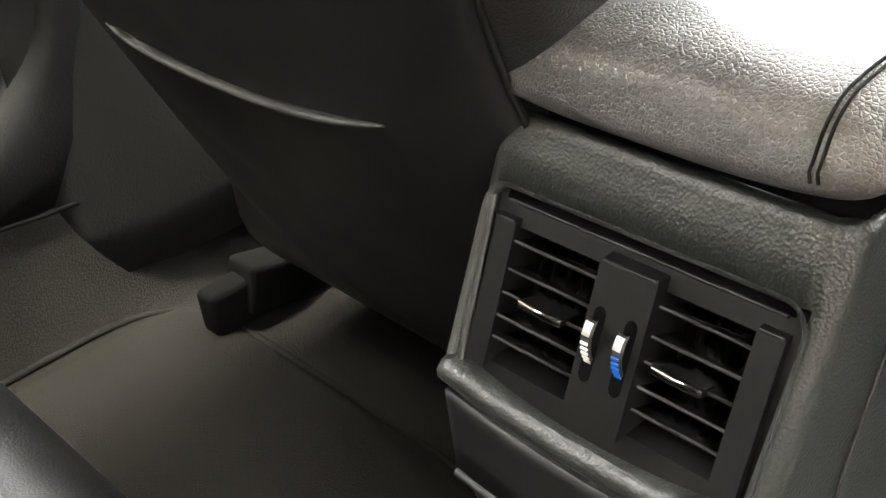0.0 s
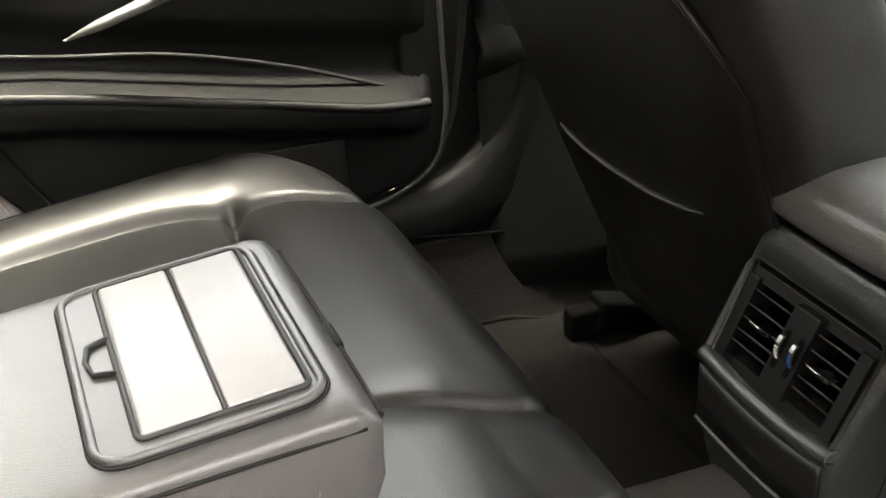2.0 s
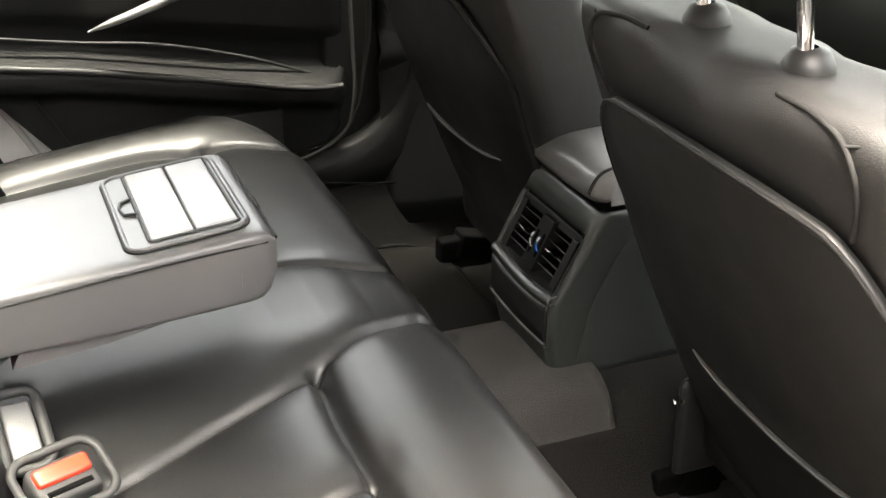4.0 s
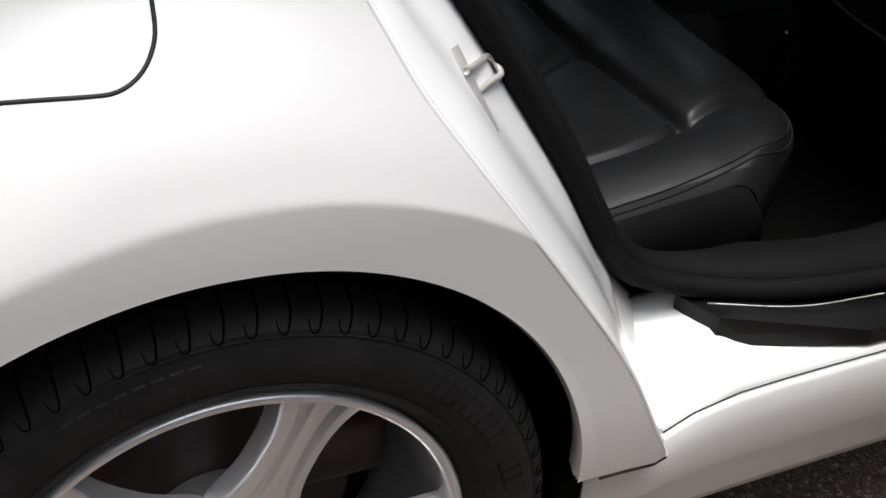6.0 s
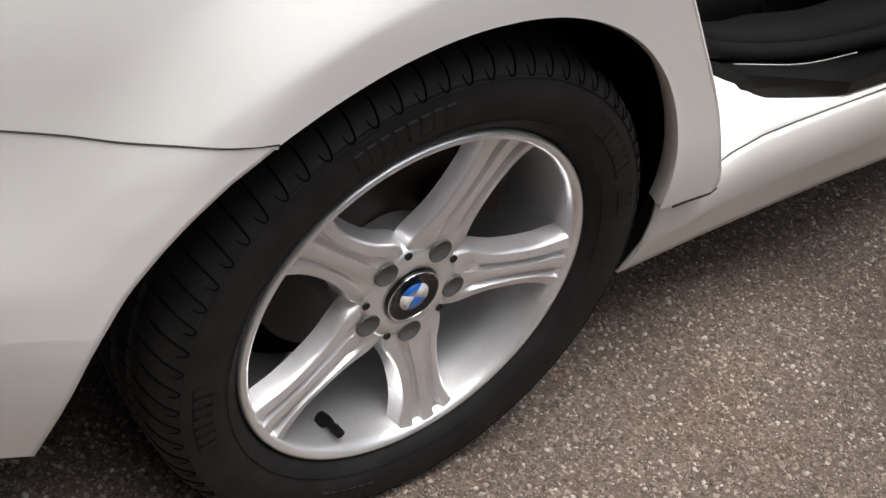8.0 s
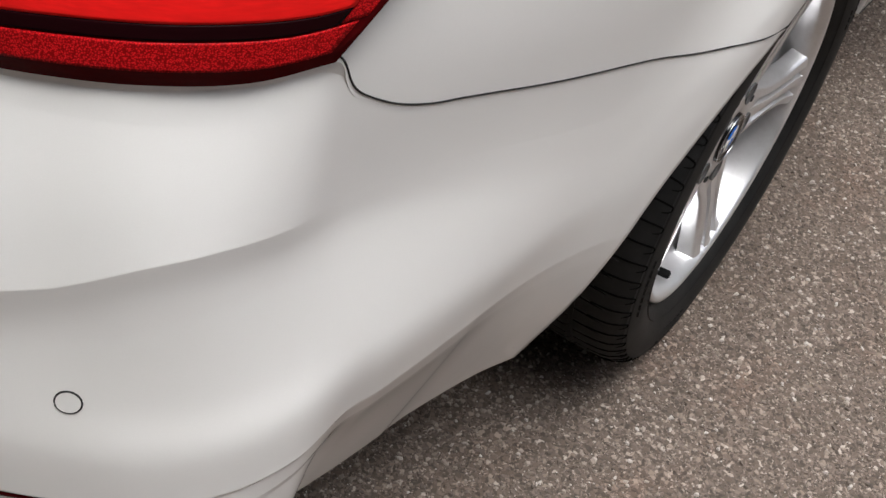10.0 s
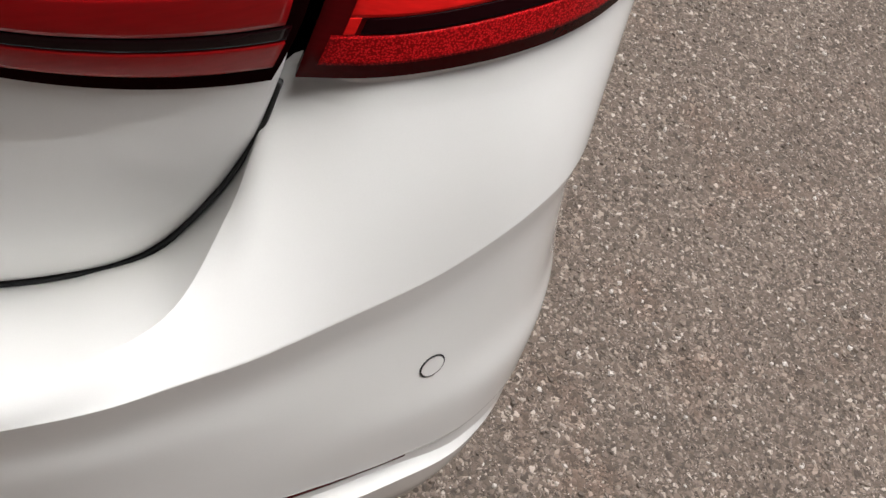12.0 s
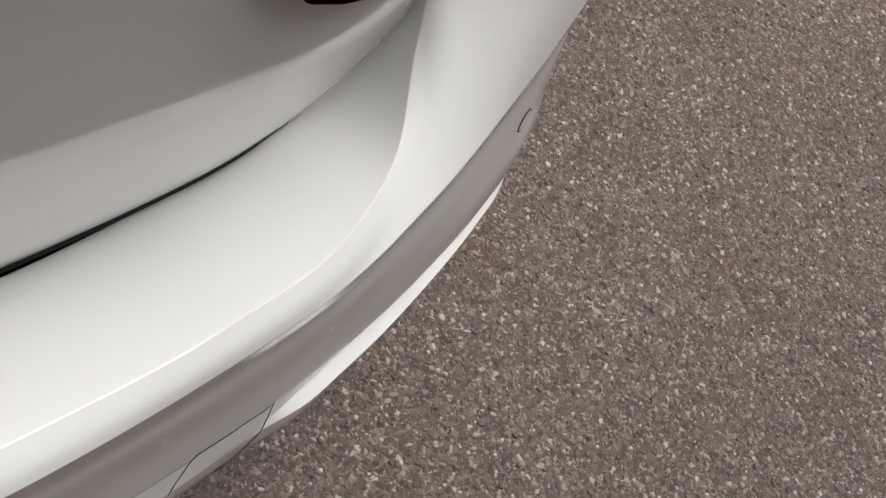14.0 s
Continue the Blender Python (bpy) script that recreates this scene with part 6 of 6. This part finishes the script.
def rounded_loop(u0, u1, z0, z1, r, lift, n=6):
    out = []
    for cu, cz, a0 in ((u1 - r, z1 - r, 0), (u0 + r, z1 - r, 90), (u0 + r, z0 + r, 180), (u1 - r, z0 + r, 270)):
        out += [face(cu + r * math.cos(radians(a0 + 90 * i / n)), cz + r * math.sin(radians(a0 + 90 * i / n)), lift) for i in range(n + 1)]
    return np.array(out)


# a rounded recess runs down from the grained face to the vent panel
recess = np.stack([rounded_loop(u0, u1, z0, z1, r, lift) for u0, u1, z0, z1, r, lift in ((-0.0885, 0.0905, 0.528, 0.6245, 0.013, 0.0004), (-0.0868, 0.0888, 0.530, 0.6230, 0.012, 0.0002), (-0.0855, 0.0875, 0.531, 0.6215, 0.011, -0.0012), (-0.0845, 0.0865, 0.532, 0.6205, 0.010, -0.0045), (-0.0840, 0.0860, 0.532, 0.6200, 0.010, -0.011))], 1)
part("vent_recess", outward(sheet(recess, True), way=(-1, 0, 0)), TRIM, console, "rounded grained recess round the vents")
part("vent_well", face_strip(-0.086, 0.086, 0.534, 0.622, -0.034, -0.038), VOID, console, "black vent well")
for u0, u1, z0, z1 in ((-0.0850, -0.0790, 0.534, 0.6185), (0.0800, 0.0870, 0.534, 0.6185), (-0.0800, 0.0810, 0.6050, 0.6150), (-0.0800, 0.0810, 0.531, 0.5448)):
    part("vent_frame", face_strip(u0, u1, z0, z1, -0.0055, -0.03), VENT_BLACK, console, "smooth dark vent surround", sharp=40)
# lighter beads paint the highlights on surround, cheek and divider edges
part("frame_glint", tube(np.array([face(u, 0.6148, -0.0052) for u in np.linspace(-0.076, 0.078, 12)]), 0.0009, 6), TRIM_SMOOTH, console, "lighter bead painting the glint on the upper edge of the vent surround")
for u0, u1, k in ((0.0680, 0.0810, 1), (-0.0800, -0.0665, -1)):
    cheek = part("vent_cheek", face_strip(u0, u1, 0.5440, 0.6090, -0.001, -0.03, slant=-0.02 * k), VENT_BLACK, console, "raised smooth cheek beside the vent", sharp=40)
    part("cheek_glint", tube(np.array([face(u, 0.6090, -0.0012) for u in (u0 + 0.001, (u0 + u1) / 2, u1 - 0.001)]), 0.0008, 6), TRIM_SMOOTH, cheek)
D_U = -0.003
part("vent_divider", face_strip(D_U - 0.0160, D_U + 0.0160, 0.5455, 0.6115, 0.003, -0.03), VENT_BLACK, console, "smooth dark panel with two thumb wheels", sharp=40)
part("divider_glint", tube(np.array([face(u, 0.6117, 0.0026) for u in np.linspace(D_U - 0.0150, D_U + 0.0150, 6)]), 0.0009, 6), TRIM_SMOOTH, console)
SLAT_Z = (0.5540, 0.5635, 0.5740, 0.5844, 0.5966)
for k in (1, -1):
    lo, hi = (0.0140, 0.0690) if k == 1 else (-0.0680, -0.0190)
    for z in SLAT_Z:
        m = Matrix.Translation((float(con_x(z)) + 0.012, CY + (lo + hi) / 2, z)) @ Matrix.Rotation(radians(24), 4, "Y")
        slat = part("vent_slat", moved(block(-0.007, 0.010, -(hi - lo) / 2, (hi - lo) / 2, -0.0006, 0.0006, 0.0004, 1), m), GLOSS_BLACK, console, "thin black vent slat")
        # lighter bead paints the highlight on the slat's front edge
        part("slat_glint", moved(tube(np.array([(-0.0075, -(hi - lo) / 2, 0), (-0.0075, 0, 0), (-0.0075, (hi - lo) / 2, 0)]), 0.0009, 8), m), TRIM_SMOOTH, slat)
    for i in range(6):
        yv = lo + (hi - lo) * (i + 0.5) / 6
        part("vent_vane", face_strip(yv - 0.0005, yv + 0.0005, 0.546, 0.604, -0.024, -0.033, 3), GLOSS_BLACK, console)
    zc = SLAT_Z[2] + 0.004
    yt, half = CY + (0.0403 if k == 1 else -0.0385), 0.0140
    xt = float(con_x(zc))
    tab = part("vent_tab", moved(block(-0.004, 0.012, -half, half, -0.0030, 0.0022, 0.0018), Matrix.Translation((xt + 0.002, yt, zc)) @ Matrix.Rotation(radians(14), 4, "Y")), GLOSS_BLACK, console, "black vent tab")
    part("tab_bead", tube(np.array([(xt - 0.0012, yt - half + 0.002, zc + 0.0022), (xt - 0.0022, yt, zc + 0.0024), (xt - 0.0012, yt + half - 0.002, zc + 0.0022)]), np.array([0.0007, 0.0013, 0.0007]), 8), CHROME, tab, "bright chrome bead")
    # thumb wheels, seen as a narrow ribbed bulge in a long slot
    u = D_U + 0.0088 * k
    zc = 0.5785
    x = float(con_x(zc))
    slot_loop = np.array([face(u + 0.0034 * math.cos(t), zc + (0.0125 if math.sin(t) > 0 else -0.0125) + 0.0034 * math.sin(t), 0.0033) for t in np.linspace(0, 2 * math.pi, 28, endpoint=False)])
    part("wheel_slot", outward((slot_loop, [tuple(range(28))]), way=(-1, 0, 0)), VOID, console, "dark thumb wheel slot", smooth=False)
    a = np.linspace(-0.86, 0.86, 41)
    ribs = 0.0004 * (np.arange(41) % 2)
    prof = [(x - 0.003 + 0.0125 - (0.0175 + ribs) * np.cos(a), zc + (0.0175 + ribs) * np.sin(a) * 0.95) for _ in (0,)][0]
    strip = np.stack([np.stack([prof[0] + (0.0012 if abs(w) > 0.0024 else 0.0), np.full(41, CY + u + w), prof[1]], -1) for w in (-0.0028, -0.0022, -0.0010, 0.0010, 0.0022, 0.0028)], 1)
    wheel_part = part("thumb_wheel", outward(sheet(strip), way=(-1, 0, 0)), TRIM_SMOOTH, console, "ribbed thumb wheel", sharp=50)
    for i in range(6):
        q = 0.20 - 0.155 * i
        c0 = (x - 0.003 + 0.0125 - 0.0181 * math.cos(q), CY + u, zc + 0.0181 * math.sin(q) * 0.95)
        part("wheel_mark", moved(block(-0.0004, 0.0004, -0.0019, 0.0019, -0.0006, 0.0006, 0.0), Matrix.Translation(c0)), WHITE_ENAMEL if k == 1 else BLUE, wheel_part, "white mark" if k == 1 else "blue mark", smooth=False)
    q = np.linspace(0.42, 0.80, 8)
    cap = np.stack([np.stack([x - 0.0033 + 0.0125 - 0.0180 * np.cos(q), np.full(8, CY + u + w), zc + 0.0180 * np.sin(q) * 0.95], -1) for w in (-0.0022, 0.0, 0.0022)], 1)
    part("wheel_end", outward(sheet(cap), way=(-1, 0, 0)), SATIN, wheel_part, "satin thumb wheel end")
# tray lip below the vents, bowed downwards in the middle
us = np.linspace(-0.0895, 0.0895, 40)
bow = 0.008 * (us / 0.0895) ** 2
lip = np.stack([np.stack([np.full(40, 0.9525) + dx, CY + us, 0.5265 + bow + dz], -1) for dx, dz in ((0.012, 0.0085), (0.0015, 0.0070), (-0.0022, 0.0035), (-0.0025, -0.0010), (-0.0005, -0.0045), (0.012, -0.0050))], 1)
part("tray_lip", outward(sheet(lip), way=(-1, 0, 0.3)), TRIM, console, "grained lip below the vents", thick=0.002)
drawer = np.stack([np.stack([np.full(40, float(con_x(z))) - 0.0012, CY + us * w, np.full(40, z) + bow * k], -1) for z, w, k in ((0.5195, 0.95, 1), (0.51, 0.95, 0.9), (0.49, 0.95, 0.7), (0.471, 0.95, 0.6))], 1)
part("drawer_front", outward(sheet(drawer), way=(-1, 0, 0)), TRIM_SMOOTH, console, "smooth dark drawer front", thick=0.003)
part("drawer_edge", tube(np.stack([np.full(40, float(con_x(0.467))) - 0.0008, CY + us * 0.97, 0.4655 + bow * 0.6], -1), 0.0026, 8), TRIM, console, "rounded edge below the drawer")
for k in (1, -1):
    part("side_joint", tube(curve([(x, CY + y * k, z) for x, y, z in ((1.60, 0.0980, 0.640), (1.20, 0.0985, 0.638), (1.075, 0.0985, 0.634), (1.062, 0.0982, 0.618), (1.03, 0.0958, 0.56), (1.008, 0.0930, 0.50), (0.998, 0.0915, 0.44))], 60), 0.0009, 6), PIPING, console, "thin joint line")

# padded lid on the console
pad = thing("console_armrest", (1.2, 0.012, 0.66), "black grained leather lid on the centre console", "armrest")


PAD_Y, PAD_HW = 0.015, 0.102
PAD_LINE = curve([(1.014, 0.6650), (1.0065, 0.6675), (1.0045, 0.674), (1.0065, 0.684), (1.011, 0.694), (1.020, 0.7025), (1.036, 0.7085), (1.06, 0.7115), (1.12, 0.713), (1.24, 0.713), (1.34, 0.709), (1.362, 0.700), (1.368, 0.68), (1.366, 0.665)], 90)


def pad_column(u, lift=0.0):
    """One line of the lid from rear to front at u across (-1 to 1); the sides flare out to a sharp lower edge."""
    d = np.gradient(PAD_LINE, axis=0)
    nrm = np.stack([-d[:, 1], d[:, 0]], -1)
    nrm /= np.linalg.norm(nrm, axis=1)[:, None]
    e = np.clip((abs(u) - 0.80) / 0.20, 0, 1)
    p = PAD_LINE + nrm * (lift - 0.010 * (1 - math.sqrt(max(0.0, 1 - e * e))) + 0.002 * (1 - u * u))
    z = np.maximum(p[:, 1], 0.6645) + 0.005 * abs(u) ** 3 * np.clip((0.69 - p[:, 1]) / 0.02, 0, 1)
    wide = PAD_HW * (1 + (0.17 if u > 0 else 0.07) * np.clip((0.705 - z) / 0.035, 0, 1))
    return np.stack([p[:, 0] + 0.008 * abs(u) ** 6, PAD_Y + u * wide, z], -1)


def pad_mesh():
    us = np.r_[-1, -0.995, -0.98, -0.95, -0.91, -0.86, -0.81, np.linspace(-0.75, 0.75, 16), 0.81, 0.86, 0.91, 0.95, 0.98, 0.995, 1]
    cols = [pad_column(u) for u in us]
    for k, sgn in ((0, -1), (-1, 1)):
        foot = cols[k].copy()
        foot[:, 1] = PAD_Y + sgn * PAD_HW * (1.17 if sgn > 0 else 1.07)
        foot[:, 2] = 0.6685
        foot[:, 0] = np.clip(foot[:, 0], 1.016, 1.355)
        cols = [foot] + cols if k == 0 else cols + [foot]
    return sheet(np.stack(cols, 1))


part("padding", outward(pad_mesh(), ref=(1.2, PAD_Y, 0.67)), PEBBLE, pad, "black grained leather padding, its tone raised for missing light", sharp=50)
part("lid_base", block(1.024, 1.35, PAD_Y - 0.092, PAD_Y + 0.092, 0.650, 0.667, 0.003), VOID, pad, "dark plastic lid base")
for k in (1, -1):
    for u0, u1 in ((0.735, 0.90), (0.765, 0.93)):
        u = (u0 + (u1 - u0) * np.clip((np.arange(90) - 4) / 26, 0, 1) ** 0.8) if k < 0 else np.full(90, u0 + 0.09)
        line = np.array([pad_column(u[i] * k, 0.0003)[i] for i in range(90)])
        part("seam", tube(line[3:-4], 0.0008, 6), STITCH, pad, "double sewn seam")

# ---- far rear door, seen from inside ----
far = thing("rear_door_trim", (0.6, 0.72, 0.42), "dark inner trim of a closed rear car door", "door trim")


def door_card():
    x, z = np.meshgrid(np.linspace(0.10, 0.955, 90), np.linspace(0.0, 1.0, 80), indexing="ij")
    top = 0.985
    low = np.interp(x, [0.10, 0.44, 0.52, 0.80, 0.90, 0.935, 0.955], [0.90, 0.50, 0.44, 0.445, 0.468, 0.505, 0.56])
    zz = low + (top - low) * z
    ledge_z = np.interp(x, [0.10, 0.48, 0.73, 0.92], [0.70, 0.655, 0.608, 0.582])
    y = 0.735 - 0.018 * np.clip((zz - 0.62) / 0.3, 0, 1)
    arm = 0.045 * np.exp(-(((zz - ledge_z + 0.008) / 0.030) ** 4)) * np.clip((0.955 - x) / 0.05, 0, 1)
    recess = -0.012 * np.exp(-(((zz - ledge_z - 0.055) / 0.032) ** 4)) * (x < 0.93)
    edge = 0.03 * np.clip((x - 0.92) / 0.035, 0, 1) ** 2
    return np.stack([x, y - arm - recess + edge, zz], -1)


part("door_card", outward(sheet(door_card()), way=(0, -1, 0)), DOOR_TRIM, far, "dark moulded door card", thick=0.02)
part("trim_line", tube(curve([(0.935, 0.705, 0.95), (0.940, 0.702, 0.80), (0.945, 0.700, 0.66), (0.945, 0.700, 0.555), (0.934, 0.705, 0.507), (0.90, 0.712, 0.475), (0.85, 0.715, 0.455), (0.78, 0.716, 0.450)], 70), 0.0035, 8), PIPING, far, "pale edge of the door card")
part("armrest_edge", tube(curve([(0.20, 0.690, 0.705), (0.48, 0.686, 0.668), (0.73, 0.686, 0.620), (0.88, 0.690, 0.592), (0.925, 0.70, 0.588)], 50), 0.006, 8), TRIM_SMOOTH, far, "smooth ledge of the door armrest")
part("pocket_line", tube(curve([(0.30, 0.722, 0.735), (0.49, 0.722, 0.705), (0.60, 0.722, 0.692), (0.75, 0.723, 0.655), (0.90, 0.726, 0.60)], 50), 0.003, 6), TRIM_SMOOTH, far)
part("grab_handle", tube(curve([(0.50, 0.70, 0.728), (0.54, 0.685, 0.745), (0.62, 0.675, 0.775), (0.70, 0.672, 0.81), (0.78, 0.69, 0.845)], 40), np.interp(np.linspace(0, 1, 40), [0, 0.15, 0.5, 0.9, 1], [0.003, 0.013, 0.020, 0.014, 0.004]), 10, squash=0.5), SATIN, far, "satin silver pull handle")
part("speaker_mesh", block(0.62, 0.82, 0.722, 0.730, 0.47, 0.55, 0.003), TRIM_SMOOTH, far, "dark speaker grille")
